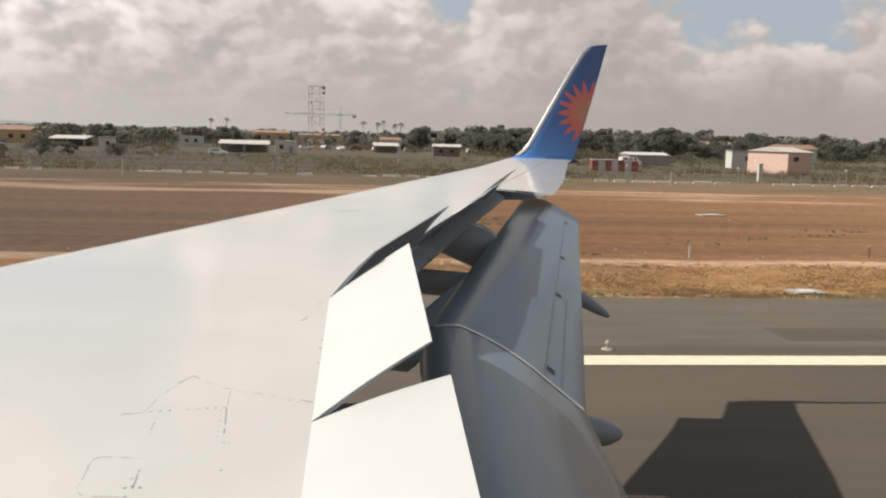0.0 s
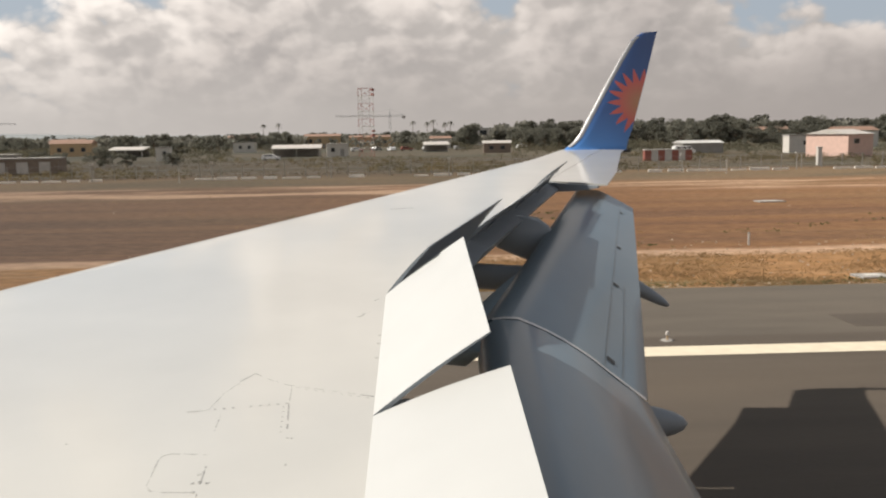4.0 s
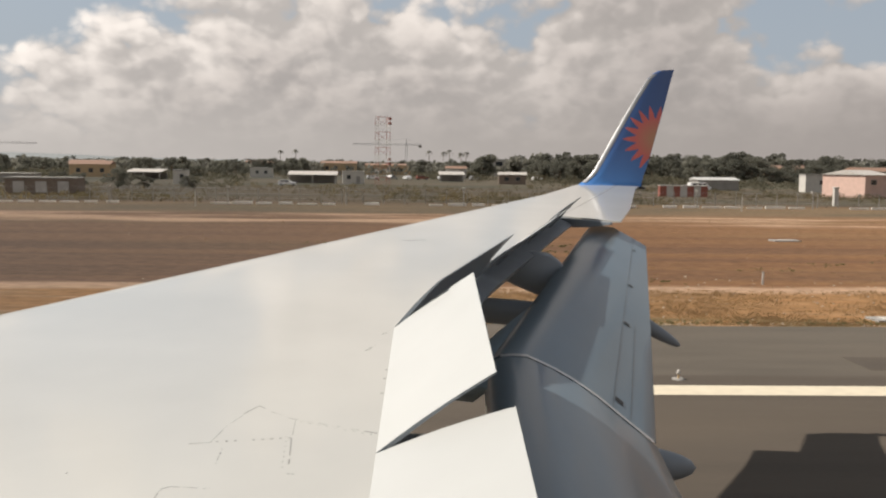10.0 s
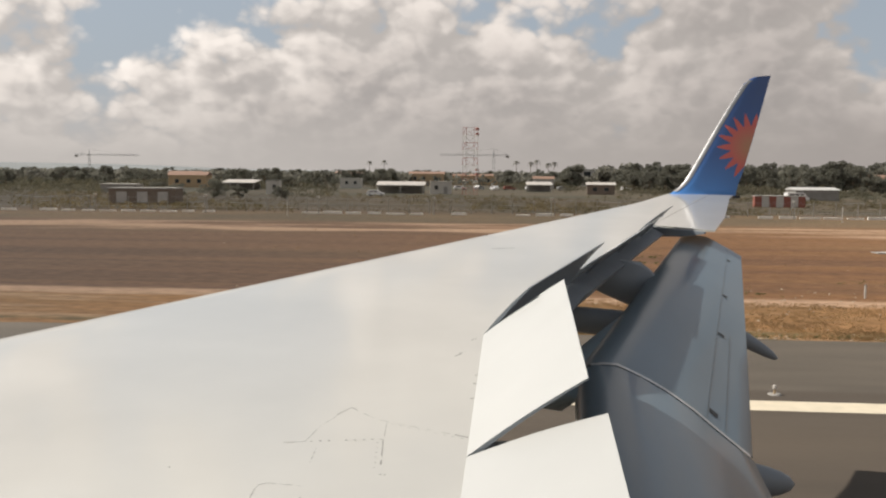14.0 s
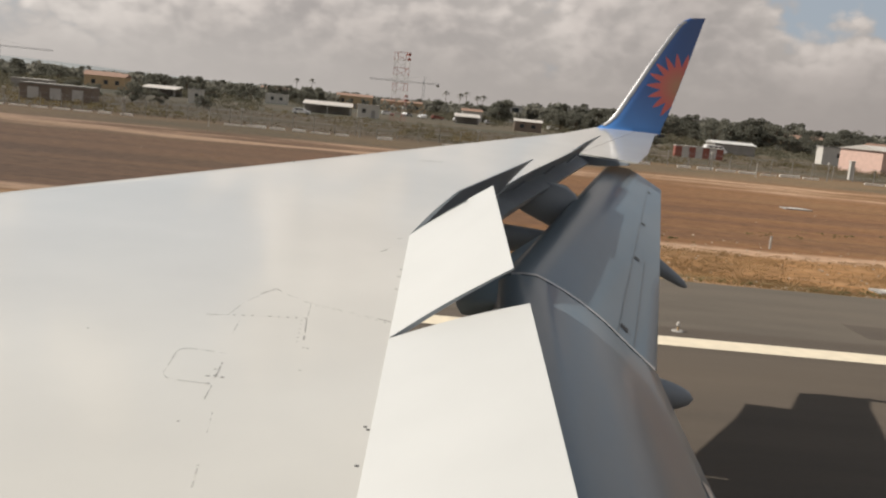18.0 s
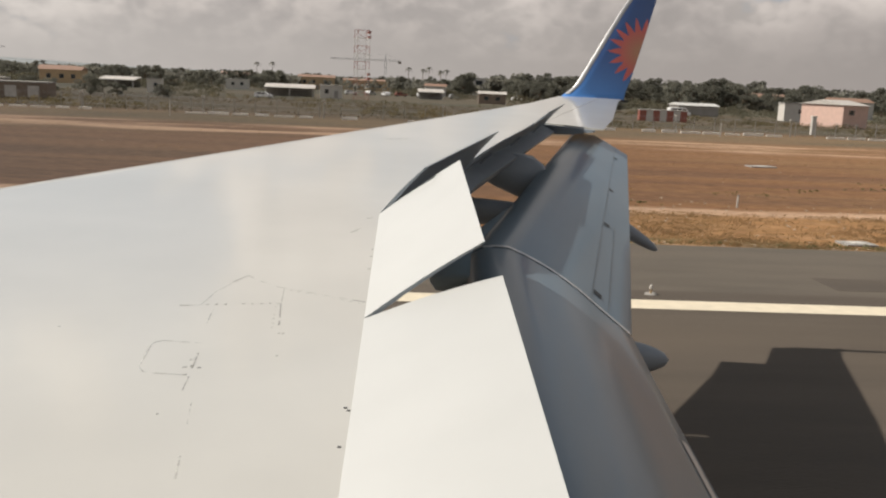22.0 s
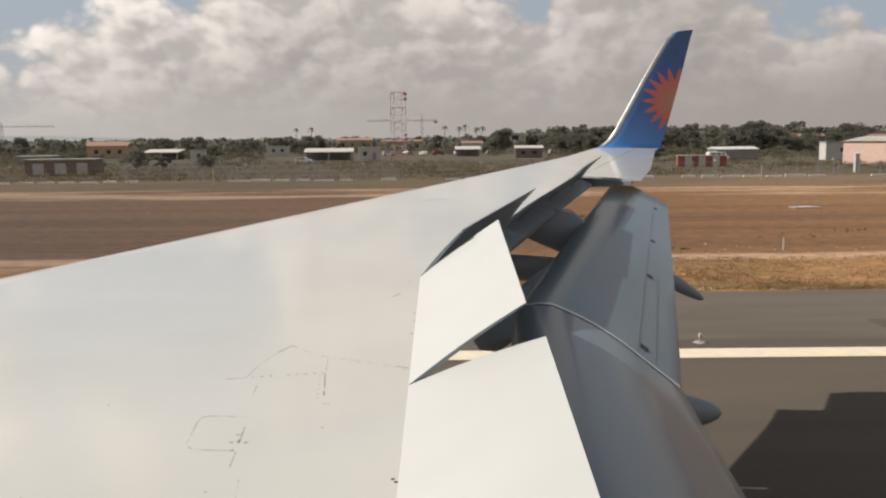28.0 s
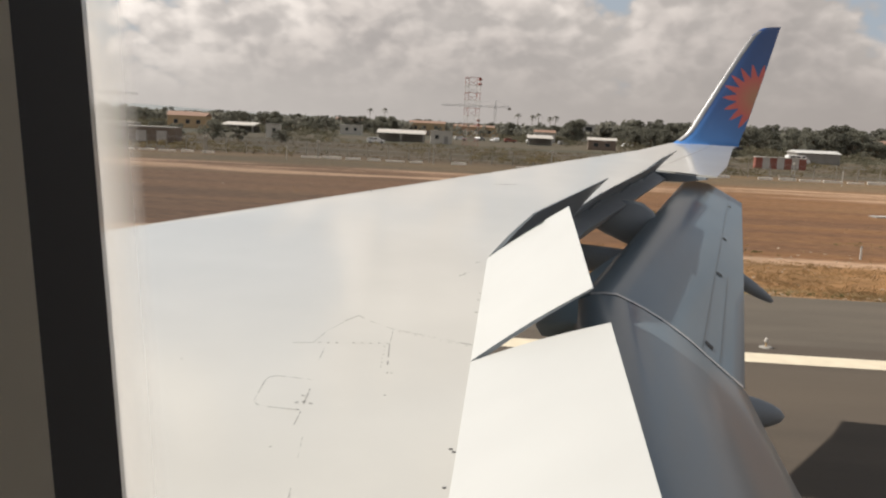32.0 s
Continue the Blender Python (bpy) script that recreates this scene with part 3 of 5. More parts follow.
strip_on_wing([(-0.86, 3.235), (-1.03, 3.245), (-1.062, 3.225), (-1.065, 3.17), (-1.045, 2.98), (-1.02, 2.945), (-0.98, 2.935), (-0.84, 2.93)], 0.008, M["faint"], steps=10)
strip_on_wing([(-0.85, 3.14), (-0.838, 2.99)], 0.007, M["seam"])
strip_on_wing([(-0.83, 2.92), (-0.823, 2.80)], 0.006, M["seam"])
strip_on_wing([(-0.765, 2.72), (-0.738, 2.56)], 0.004, M["faint"])
strip_on_wing([(-0.705, 2.36), (-0.684, 2.23)], 0.007, M["faint"])
for x, y in ((-0.87, 3.00), (-0.81, 3.00), (-0.85, 2.935), (-0.86, 3.07), (-0.842, 3.01)):
    dots_on_wing([(x, y)], 0.008, M["seam"])
for x, y in ((-0.55, 3.38), (-0.53, 3.38), (-0.52, 3.14), (-0.86, 2.62), (-1.52, 3.35)):
    dots_on_wing([(x, y)], 0.005, M["faint"])


for k in range(9):
    strip_on_wing([(lerp(-0.20, -0.62, k / 9), lerp(3.80, 3.955, k / 9)), (lerp(-0.20, -0.62, (k + 0.35) / 9), lerp(3.80, 3.955, (k + 0.35) / 9))], 0.005, M["seam"], steps=2)
strip_on_wing([(-0.895, 3.46), (-0.908, 3.64)], 0.008, M["faint"])


def stencil(words, x, y, angle, size, lean=0.0):
    """Small dark painted words on the upper skin."""
    cu = bpy.data.curves.new("stencil", "FONT")
    cu.body, cu.size, cu.resolution_u = words, size, 2
    tmp = bpy.data.objects.new("stencil", cu)
    scene.collection.objects.link(tmp)
    me = bpy.data.meshes.new_from_object(tmp.evaluated_get(bpy.context.evaluated_depsgraph_get()))
    bpy.data.objects.remove(tmp)
    me.transform(Matrix.Rotation(radians(angle), 4, "Z"))
    for v in me.vertices:                       # the span is stretched later on
        v.co = (v.co.x + x, v.co.y / 1.1556 + y, 0)
        v.co.z = zup(v.co.x, v.co.y) + 0.002
    me.materials.clear()
    me.materials.append(M["dark"])
    ob = new("stencil", me)
    ob.parent = wing
    ob["label"] = "small dark stencilled words"


stencil("NO STEP", -1.500, 2.575, -108, 0.029)
# stencil marks that cannot be read
for x, y in ((-0.325, 5.13), (-0.300, 5.19), (-0.24, 5.50)):
    strip_on_wing([(x - 0.02, y - 0.02), (x + 0.02, y + 0.03)], 0.012, M["seam"], "stencil_mark")
strip_on_wing([(-0.22, 9.2), (0.05, 9.28)], 0.05, M["faint"], "stencil_mark")
for x, y in ((-0.185, 4.6), (-0.188, 4.36), (-0.18, 4.75)):
    dots_on_wing([(x, y)], 0.009, M["seam"], "hinge_bolt")
for x, y in ((-0.195, 2.72), (-0.182, 2.70), (-0.195, 2.45)):
    dots_on_wing([(x, y)], 0.007, M["dark"], "hinge_bolt")
for y in (6.4, 7.3, 8.4, 9.4, 10.3, 11.6, 12.9):
    x = x_front(y)
    dots_on_wing([(x + 0.10, y)], 0.014, M["faint"], "slat_mark")


def plate(name, h0, h1, f1, f0, thick, label):
    """A spoiler: a wedge from its hinge h0-h1 to its raised free edge f0-f1."""
    bm = bmesh.new()
    h0, h1, f0, f1 = (Vector(p) for p in (h0, h1, f0, f1))
    nrm = (h1 - h0).cross(f0 - h0).normalized()
    if nrm.z < 0:
        nrm = -nrm
    n = 6
    top, bot = [], []
    for j in range(n + 1):
        v = j / n
        th = lerp(thick, 0.008, v)
        rowt, rowb = [], []
        for i in range(n + 1):
            u = i / n
            p = lerp(lerp(h0, h1, u), lerp(f0, f1, u), v) + nrm * (0.012 * math.sin(math.pi * v))
            rowt.append(bm.verts.new(p))
            rowb.append(bm.verts.new(p - nrm * th))
        top.append(rowt)
        bot.append(rowb)
    for j in range(n):
        for i in range(n):
            bm.faces.new((top[j][i], top[j][i + 1], top[j + 1][i + 1], top[j + 1][i])).material_index = 0
            bm.faces.new((bot[j][i], bot[j + 1][i], bot[j + 1][i + 1], bot[j][i + 1])).material_index = 1
        for i in (0, n):
            bm.faces.new((top[j][i], top[j + 1][i], bot[j + 1][i], bot[j][i])).material_index = 1
    for i in range(n):
        for j in (0, n):
            bm.faces.new((top[j][i], top[j][i + 1], bot[j][i + 1], bot[j][i])).material_index = 1 if j else 0
    bmesh.ops.recalc_face_normals(bm, faces=bm.faces[:])
    return part(name, bm, [M["spoiler"], M["under"]], wing, label, smooth=30)


plate("spoiler", (-0.173, 0.3, zp(0.3) + 0.004), (-0.173, 3.592, zp(3.592) + 0.004), (0.483, 3.54, 3.174), (0.415, 0.3, 2.895), 0.026, "cream-white raised ground spoiler panel")
plate("spoiler", (-0.173, 3.597, zp(3.597) + 0.004), (-0.173, 5.63, zp(5.63) + 0.004), (0.404, 5.544, 3.518), (0.391, 3.56, 3.331), 0.026, "cream-white raised flight spoiler panel")


def outer_spoiler(y0, y1, lift, near, far, label):
    d = Vector((x_hinge(y1) - x_hinge(y0), y1 - y0, 0)).normalized()
    aft = Vector((d.y, -d.x, 0))
    a = radians(lift)
    ch = along(y0, [5.6, 11.5], [0.64, 0.48])
    mv = aft * math.cos(a) * ch + Vector((0, 0, math.sin(a) * ch))
    h0, h1 = Vector((x_hinge(y0), y0, zp(y0) + 0.004)), Vector((x_hinge(y1), y1, zp(y1) + 0.004))
    plate("spoiler", h0, h1, h1 + mv * far, h0 + mv * near, 0.04, label)


for y0, y1, lift, near, far in ((5.645, 7.58, 47, 0.80, 0.83), (7.59, 9.08, 36, 0.94, 0.92), (9.09, 10.33, 37, 0.90, 0.90), (10.34, 11.4, 43, 0.84, 0.86)):
    outer_spoiler(y0, y1, lift, near, far, "raised outboard flight spoiler with grey underside")


def build_aileron():
    bm = bmesh.new()
    secs = []
    for y in (11.5, 12.4, 13.4, 14.4, 15.45, 15.95):
        xh, xt = x_hinge(y) + 0.01, x_trail(y)
        if y == 11.5:
            secs.append([Vector((xh, y, zp(y))), Vector((xt - 0.25, 10.95, zp(10.95) + 0.005)), Vector((xt - 0.25, 10.95, zp(10.95) - 0.01)), Vector((xh, y, zp(y) - 0.10))])
        else:
            secs.append([Vector((xh, y, zp(y))), Vector((xt, y, zp(y) - 0.01)), Vector((xt, y, zp(y) - 0.022)), Vector((xh, y, zp(y) - 0.09))])
    loft(bm, secs)
    return part("aileron", bm, M["paint"], wing, "light grey aileron", smooth=30)


build_aileron()
P5 = [(0.44, 2.90), (0.475, 2.97), (0.57, 3.013), (0.719, 3.006), (0.88, 2.935), (1.043, 2.84), (1.198, 2.721), (1.394, 2.542), (1.603, 2.361)]
P11 = [(2.38, 3.35), (2.41, 3.405), (2.458, 3.428), (2.60, 3.425), (2.743, 3.409), (2.87, 3.34), (2.992, 3.244), (3.12, 3.13), (3.244, 3.013)]


def flap_point(i, y):
    if y >= 5:
        f = (y - 5) / 6
        p = Vector((lerp(P5[i][0], P11[i][0], f), y, lerp(P5[i][1], P11[i][1], f)))
    else:
        p = Vector((P5[i][0] - 0.064 * (5 - y), y, P5[i][1] - SLOPE * (5 - y)))
    p.z += (0, 0, 0, 0, 0, 0.01, 0.04, 0.085, 0.13)[i] * along(y, [4.4, 7.0], [0.25, 1.0])
    # scaled about the camera's eye: outline in view holds, spoiler shadow moves; tail lifted
    k = lerp(1.025, 0.965, i / 8) * along(y, [0.5, 5, 8, 11], [1.205, 1.205, 1.105, 1.05])
    return Vector((p.x * k, p.y * k, 4.1 + (p.z - 4.1) * k))


def flap_ring(y):
    up = [flap_point(i, y) for i in range(9)]
    fine = []
    for a, c in zip(up, up[1:]):
        fine += [a, lerp(a, c, 0.5)]
    fine.append(up[-1])
    low = []
    for k, p in enumerate(reversed(fine)):
        f = k / (len(fine) - 1)
        low.append(p + Vector((0.03, 0, -0.13)) * (0.06 + 0.94 * math.sin(min(f * 1.15, 1) * math.pi / 2) * (1 - 0.35 * f)))
    return fine + low


def build_flap(ya, yb, label):
    bm = bmesh.new()
    n = 8
    loft(bm, [flap_ring(lerp(ya, yb, k / n)) for k in range(n + 1)])
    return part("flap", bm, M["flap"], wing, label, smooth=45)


build_flap(5.02, 11.0, "grey extended outboard flap")
build_flap(0.3, 4.97, "grey extended inboard flap")


def build_flap_nose():
    """Rounded nose in the gap where the two flaps meet, shaped to the camera's view."""
    bm = bmesh.new()
    secs = []
    for y, k in ((4.55, 0.03), (4.72, 0.25), (4.9, 0.55), (5.1, 0.85), (5.3, 1.0), (5.7, 1.0), (6.0, 0.9), (6.3, 0.7), (6.55, 0.4), (6.75, 0.05)):
        p = flap_point(1, y) + Vector((0.04, 0, -0.02))
        secs.append([p + Vector((dx * k, 0, dz * k)) for dx, dz in ((0.06, 0.04), (-0.06, 0.01), (-0.18, -0.06), (-0.32, -0.16), (-0.45, -0.27), (-0.48, -0.34), (-0.42, -0.42), (-0.24, -0.44), (-0.08, -0.32), (0.06, -0.12))])
    loft(bm, secs)
    part("flap_nose", bm, M["light_nose"], wing, "blue-grey rounded nose of the flaps, lightened in colour", smooth=60)


build_flap_nose()


def flap_strip(ya, yb, c0, c1, mat, name, lift=0.004, label=""):
    """A strip on a flap from ya to yb, between the chord fractions c0 and c1 (each a pair, near and far)."""
    bm = bmesh.new()

    def at(c, y):
        k = min(int(c * 8), 7)
        p = lerp(flap_point(k, y), flap_point(k + 1, y), c * 8 - k)
        d = flap_point(k + 1, y) - flap_point(k, y)
        return p + Vector((-d.z, 0, d.x)).normalized() * lift
    n = 10
    rows = [[bm.verts.new(at(lerp(c0, c1, j / n), lerp(ya, yb, i / n))) for j in range(n + 1)] for i in range(n + 1)]
    for i in range(n):
        for j in range(n):
            bm.faces.new((rows[i][j], rows[i][j + 1], rows[i + 1][j + 1], rows[i + 1][j]))
    bmesh.ops.recalc_face_normals(bm, faces=bm.faces[:])
    if sum(f.normal.z for f in bm.faces) < 0:
        bmesh.ops.reverse_faces(bm, faces=bm.faces[:])
    return part(name, bm, mat, wing, label, smooth=30)


flap_strip(4.972, 5.018, 0.22, 0.99, M["flap_edge"], "flap_seal", 0.006, "light metal seal between two flaps")
# pale strip paints the lit look of the metal edge
flap_strip(0.5, 3.6, 0.962, 0.985, M["flap_edge"], "trailing_edge", 0.004, "pale metal strip along the trailing edge")
flap_strip(5.05, 10.95, 0.8155, 0.8185, M["flap_gap"], "flap_seam")
flap_strip(5.05, 7.0, 0.893, 0.896, M["flap_gap"], "flap_seam")
for y in (5.16, 6.85, 8.25, 10.15):
    flap_strip(y, y + 0.07, 0.822, 0.858, M["dark"], "flap_slot", 0.005, "dark slot in the flap")


def fairing(name, y, tip, root, r, droop=0.0, blunt=0.06):
    """A flap track fairing: a canoe from root to tip, its tail drooping."""
    bm = bmesh.new()
    a, c = Vector(root), Vector(tip)
    secs = []
    for k in range(19):
        f = 1 - (1 - k / 18) ** 1.5
        s = r * max(0.06, (math.sin(math.pi * min(1, 0.08 + f * 0.92)) ** 0.38))
        if blunt > 0.1 and f > 0.80:
            s = r * max(0.03, math.sqrt(max(0.0, 1 - ((f - 0.80) / 0.20) ** 2)))
        p = lerp(a, c, f) + Vector((0, 0, droop * min(1.0, (1 - f) / 0.13)))
        secs.append([p + Vector((0, math.cos(q) * s * 0.7, math.sin(q) * s)) for q in [2 * math.pi * i / 14 for i in range(14)]])
    loft(bm, secs)
    return part(name, bm, M["under"], wing, "grey canoe-shaped flap track fairing", smooth=60)


fairing("flap_track_fairing", 5.5, (2.27, 6.05, 1.86), (-0.7, 6.05, 2.02), 0.16, 0.0, 0.34)
fairing("flap_track_fairing", 8.5, (2.95, 8.52, 2.28), (-0.2, 8.52, 2.55), 0.15, 0.20)
fairing("flap_track_fairing", 2.2, (1.75, 2.2, 1.95), (-0.8, 2.2, 2.30), 0.20)


def build_winglet():
    bm = bmesh.new()
    #        z     front  rear   y
    rows = [(3.86, 3.17, 4.54, 15.97), (3.90, 3.24, 4.555, 16.00), (3.98, 3.36, 4.575, 16.02), (4.10, 3.50, 4.61, 16.035), (4.25, 3.60, 4.67, 16.05),
            (4.75, 3.885, 4.82, 16.11), (5.25, 4.17, 4.97, 16.19), (5.75, 4.47, 5.12, 16.29), (6.15, 4.73, 5.24, 16.36), (6.26, 4.86, 5.275, 16.375), (6.31, 4.96, 5.29, 16.38)]
    secs = []
    for z, a, c, y in rows:
        up, lo = [], []
        for k in range(11):
            f = k / 10
            th = 0.055 * (c - a) * (math.sqrt(f) * (1 - f) * 2.6) + 0.004
            zz = z + 0.03 * f * (1 if z > 6 else 0)
            up.append(Vector((lerp(a, c, f), y - th, zz)))
            lo.append(Vector((lerp(a, c, f), y + th, zz)))
        secs.append(up + lo[::-1])
    loft(bm, secs)
    part("winglet", bm, M["blue_ramp"], wing, "blue blended winglet with orange sun emblem", smooth=50)
    return rows


WL = build_winglet()


def wl_at(x, z, lift):
    """A place on the winglet's inner face."""
    zs = [r[0] for r in WL]
    a, c, y = (along(z, zs, [r[k] for r in WL]) for k in (1, 2, 3))
    f = min(max((x - a) / (c - a), 0.0), 1.0)
    th = 0.055 * (c - a) * (math.sqrt(f) * (1 - f) * 2.6) + 0.004
    return Vector((x, y - th - lift, z)), c


def build_emblem():
    cx, cz = 4.87, 4.86
    bm = bmesh.new()
    n, spikes = 216, 18
    rings = []
    for r in (0.0, 0.12, 0.24, 0.36, 0.44, 0.51, 0.60, 0.71):
        ring = []
        for i in range(n):
            q = 2 * math.pi * i / n
            ph = (q / (2 * math.pi) * spikes) % 1
            tip = abs(ph - 0.5) * 2                       # 1 at a spike's axis
            reach = 0.43 + 0.28 * max(0.0, (tip - 0.12) / 0.88)
            rr = min(r, reach)
            x, z = cx + math.cos(q) * rr, cz + math.sin(q) * rr
            p, trail = wl_at(x, z, 0.004)
            if x > trail - 0.006:
                p, trail = wl_at(trail - 0.006, z, 0.004)
            ring.append(bm.verts.new(p - Vector((cx, 16.1, cz))))
        rings.append(ring)
    for a, c in zip(rings, rings[1:]):
        for i in range(n):
            bm.faces.new((a[i], a[(i + 1) % n], c[(i + 1) % n], c[i]))
    bmesh.ops.dissolve_degenerate(bm, dist=1e-5, edges=bm.edges[:])
    ob = part("sun_emblem", bm, M["emblem"], wing, "orange-red sun emblem with pointed rays", smooth=0)
    ob.location = (cx, 16.1, cz)


build_emblem()


def build_wl_edge():
    """Bright metal leading edge of the winglet."""
    bm = bmesh.new()
    prev = None
    for z in np.linspace(3.95, 6.24, 24):
        zs = [r[0] for r in WL]
        a = along(z, zs, [r[1] for r in WL])
        y = along(z, zs, [r[3] for r in WL])
        w = 0.085
        p1, _ = wl_at(a + w, z, 0.003)
        p2, _ = wl_at(a + w * 0.4, z, 0.004)
        row = [bm.verts.new(p1), bm.verts.new(p2), bm.verts.new((a - 0.006, y, z)), bm.verts.new((a + 0.03, y + 0.03, z))]
        if prev:
            for k in range(3):
                bm.faces.new((prev[k], prev[k + 1], row[k + 1], row[k]))
        prev = row
    bmesh.ops.recalc_face_normals(bm, faces=bm.faces[:])
    part("leading_edge", bm, M["chrome"], wing, "polished metal winglet leading edge", smooth=60)


build_wl_edge()
bm = bmesh.new()
box(bm, 4.50, 4.62, 15.9, 16.06, 3.82, 3.87)
part("tip_light", bm, M["dark"], wing, "dark tip light housing")
for y in (12.6, 13.6, 14.5, 15.3):
    bm = bmesh.new()
    rod(bm, (x_trail(y) - 0.02, y, zp(y) - 0.015), (x_trail(y) + 0.16, y, zp(y) - 0.02), 0.006, 0.003, 6)
    part("static_wick", bm, M["dark"], wing)
strip_on_wing([(2.10, 11.50), (4.02, 15.9)], 0.02, M["faint"], lift=0.006)


def build_cove():
    """Dark structure behind the rear spar, over the flaps."""
    bm = bmesh.new()
    secs = []
    for y in (0.5, 3.0, 5.3, 5.7, 6.4, 7.35, 8.5, 9.6, 10.8, 11.45):
        x, z = x_hinge(y), zp(y)
        w = along(y, [0.5, 5.3, 5.7, 6.4, 7.35, 11.45], [0.03, 0.03, 0.40, 0.34, 0.24, 0.22])
        t = along(y, [5.3, 5.7, 11.45], [0.24, 0.34, 0.24])
        secs.append([Vector((x + 0.004, y, z - 0.03)), Vector((x + w * 0.6, y, z - 0.06)), Vector((x + w, y, z - 0.10)), Vector((x + w * 0.96, y, z - 0.125)),
                     Vector((x + w * 0.5, y, z - t * 0.8)), Vector((x + 0.004, y, z - t))])
    loft(bm, secs)
    part("spoiler_bay", bm, M["under"], wing, "dark grey bay behind the wing spar", smooth=25)
    for y in (6.2, 7.0, 8.1, 9.4, 10.6):
        b2 = bmesh.new()
        x = x_hinge(y)
        rod(b2, (x + 0.03, y, zp(y) - 0.05), (x + 0.16, y + 0.02, zp(y) + 0.07), 0.014)
        rod(b2, (x + 0.02, y + 0.10, zp(y) - 0.035), (x + 0.17, y + 0.26, zp(y) - 0.055), 0.012)
        part("spoiler_actuator", b2, M["under"], wing)
    # rib that closes the inboard end of the aileron
    bm = bmesh.new()
    a, c = Vector((2.03, 11.42, zp(11.42) - 0.012)), Vector((2.70, 10.93, zp(10.93) - 0.014))
    loft(bm, [[p + Vector((0, 0, 0)), p + Vector((0.05, 0.07, 0)), p + Vector((0.05, 0.07, -dz)), p + Vector((0, 0, -dz))] for p, dz in ((a, 0.15), (lerp(a, c, 0.6), 0.10), (c, 0.03))])
    part("aileron_end_rib", bm, M["under"], wing, smooth=20)
    # flap support behind the spar: a deep web that runs down into the flap
    bm = bmesh.new()
    prof = [(0.95, 3.22), (1.12, 3.285), (1.30, 3.285), (1.54, 3.25), (1.66, 3.16), (1.76, 3.02), (1.80, 2.88), (1.66, 2.76), (1.40, 2.75), (1.12, 2.87), (0.95, 2.95)]
    mid = (1.40, 3.03)
    loft(bm, [[Vector((lerp(mid[0], px, k), y, lerp(mid[1], pz, k))) for px, pz in prof] for y, k in ((8.97, 0.86), (9.00, 0.97), (9.05, 1.0), (9.15, 1.0), (9.20, 0.96), (9.24, 0.84))])
    part("flap_carriage", bm, M["under"], wing, "dark grey flap support behind the spar", smooth=50)


build_cove()


# ---------- fuselage with the cabin window ----------
def rounded(cx, cz, w, h, r, n=8):
    pts = []
    for sx, sz, a0 in ((1, 1, 0), (-1, 1, 90), (-1, -1, 180), (1, -1, 270)):
        for k in range(n + 1):
            a = radians(a0 + 90 * k / n)
            x, z = sx * (w / 2 - r) + math.cos(a) * r, sz * (h / 2 - r) + math.sin(a) * r
            pts.append((cx + x - 0.075 * z, cz + z + 0.075 * x))          # leaned so the edge tilts to fit the camera's view
    return pts


def build_fuselage():
    body = new("fuselage")
    body.parent = plane
    body["label"] = "white cabin section with a window"
    WX, WZ = 0.060, 4.085
    # skin: a tube cut open round the window
    bm = bmesh.new()
    n = 48
    cy, cz, rad = -1.68, 3.72, 1.92
    xs = [-6, -3, -1.0, -0.45, 0.5, 1.0, 3, 6]
    rings = [[bm.verts.new((x, cy + math.cos(2 * math.pi * i / n) * rad, cz + math.sin(2 * math.pi * i / n) * rad)) for i in range(n)] for x in xs]
    for k, (a, c) in enumerate(zip(rings, rings[1:])):
        for i in range(n):
            if k == 3 and i in (0, 1, 2, n - 1):
                continue
            bm.faces.new((a[i], a[(i + 1) % n], c[(i + 1) % n], c[i]))
    bm.faces.new(rings[0])
    bm.faces.new(rings[-1])
    bmesh.ops.recalc_face_normals(bm, faces=bm.faces[:])
    part("skin", bm, M["white"], body, smooth=40)

    def ring_panel(name, inner, outer, y_in, y_out, mat, label=""):
        b = bmesh.new()
        a = [b.verts.new((x, y_in, z)) for x, z in inner]
        c = [b.verts.new((x, y_out, z)) for x, z in outer]
        m = len(a)
        for i in range(m):
            b.faces.new((a[i], a[(i + 1) % m], c[(i + 1) % m], c[i]))
        bmesh.ops.recalc_face_normals(b, faces=b.faces[:])
        return part(name, b, mat, body, label, smooth=40)

    hole = rounded(WX, WZ, 0.350, 0.600, 0.10)
    mid = rounded(WX, WZ, 0.352, 0.602, 0.10)
    rim = rounded(WX, WZ, 0.42, 0.670, 0.12)
    wide = rounded(WX, WZ, 1.10, 1.10, 0.02)
    ring_panel("inner_reveal", mid, rim, 0.095, 0.04, M["cabin"], "beige plastic window reveal")
    ring_panel("sidewall", rim, wide, 0.04, 0.02, M["cabin"], "beige cabin sidewall panel")
    ring_panel("gasket", hole, mid, 0.118, 0.095, M["gasket"], "black rubber window gasket")
    ring_panel("pane_edge", rounded(WX, WZ, 0.362, 0.610, 0.10), hole, 0.152, 0.118, M["acrylic"], "frosted rim of the window pane")
    ring_panel("outer_reveal", rounded(WX, WZ, 0.354, 0.604, 0.10), rounded(WX, WZ, 1.12, 1.12, 0.02), 0.121, 0.16, M["white"])


build_fuselage()


def to_true_span(root):
    """The parts above are drawn on a span of 16 and a low stance; bring them to the aeroplane's span and height."""
    m = Matrix.Translation((0, 0, 1.1)) @ Matrix.Diagonal((1, 1.1556, 1, 1))
    done = set()
    for ob in root.children_recursive:
        ob.location = m @ ob.location if ob.location.length > 0 else ob.location
        if ob.data and ob.data.name not in done:
            done.add(ob.data.name)
            ob.data.transform(Matrix.Diagonal((1, 1.1556, 1, 1)) if ob.location.length > 0 else m)


to_true_span(plane)


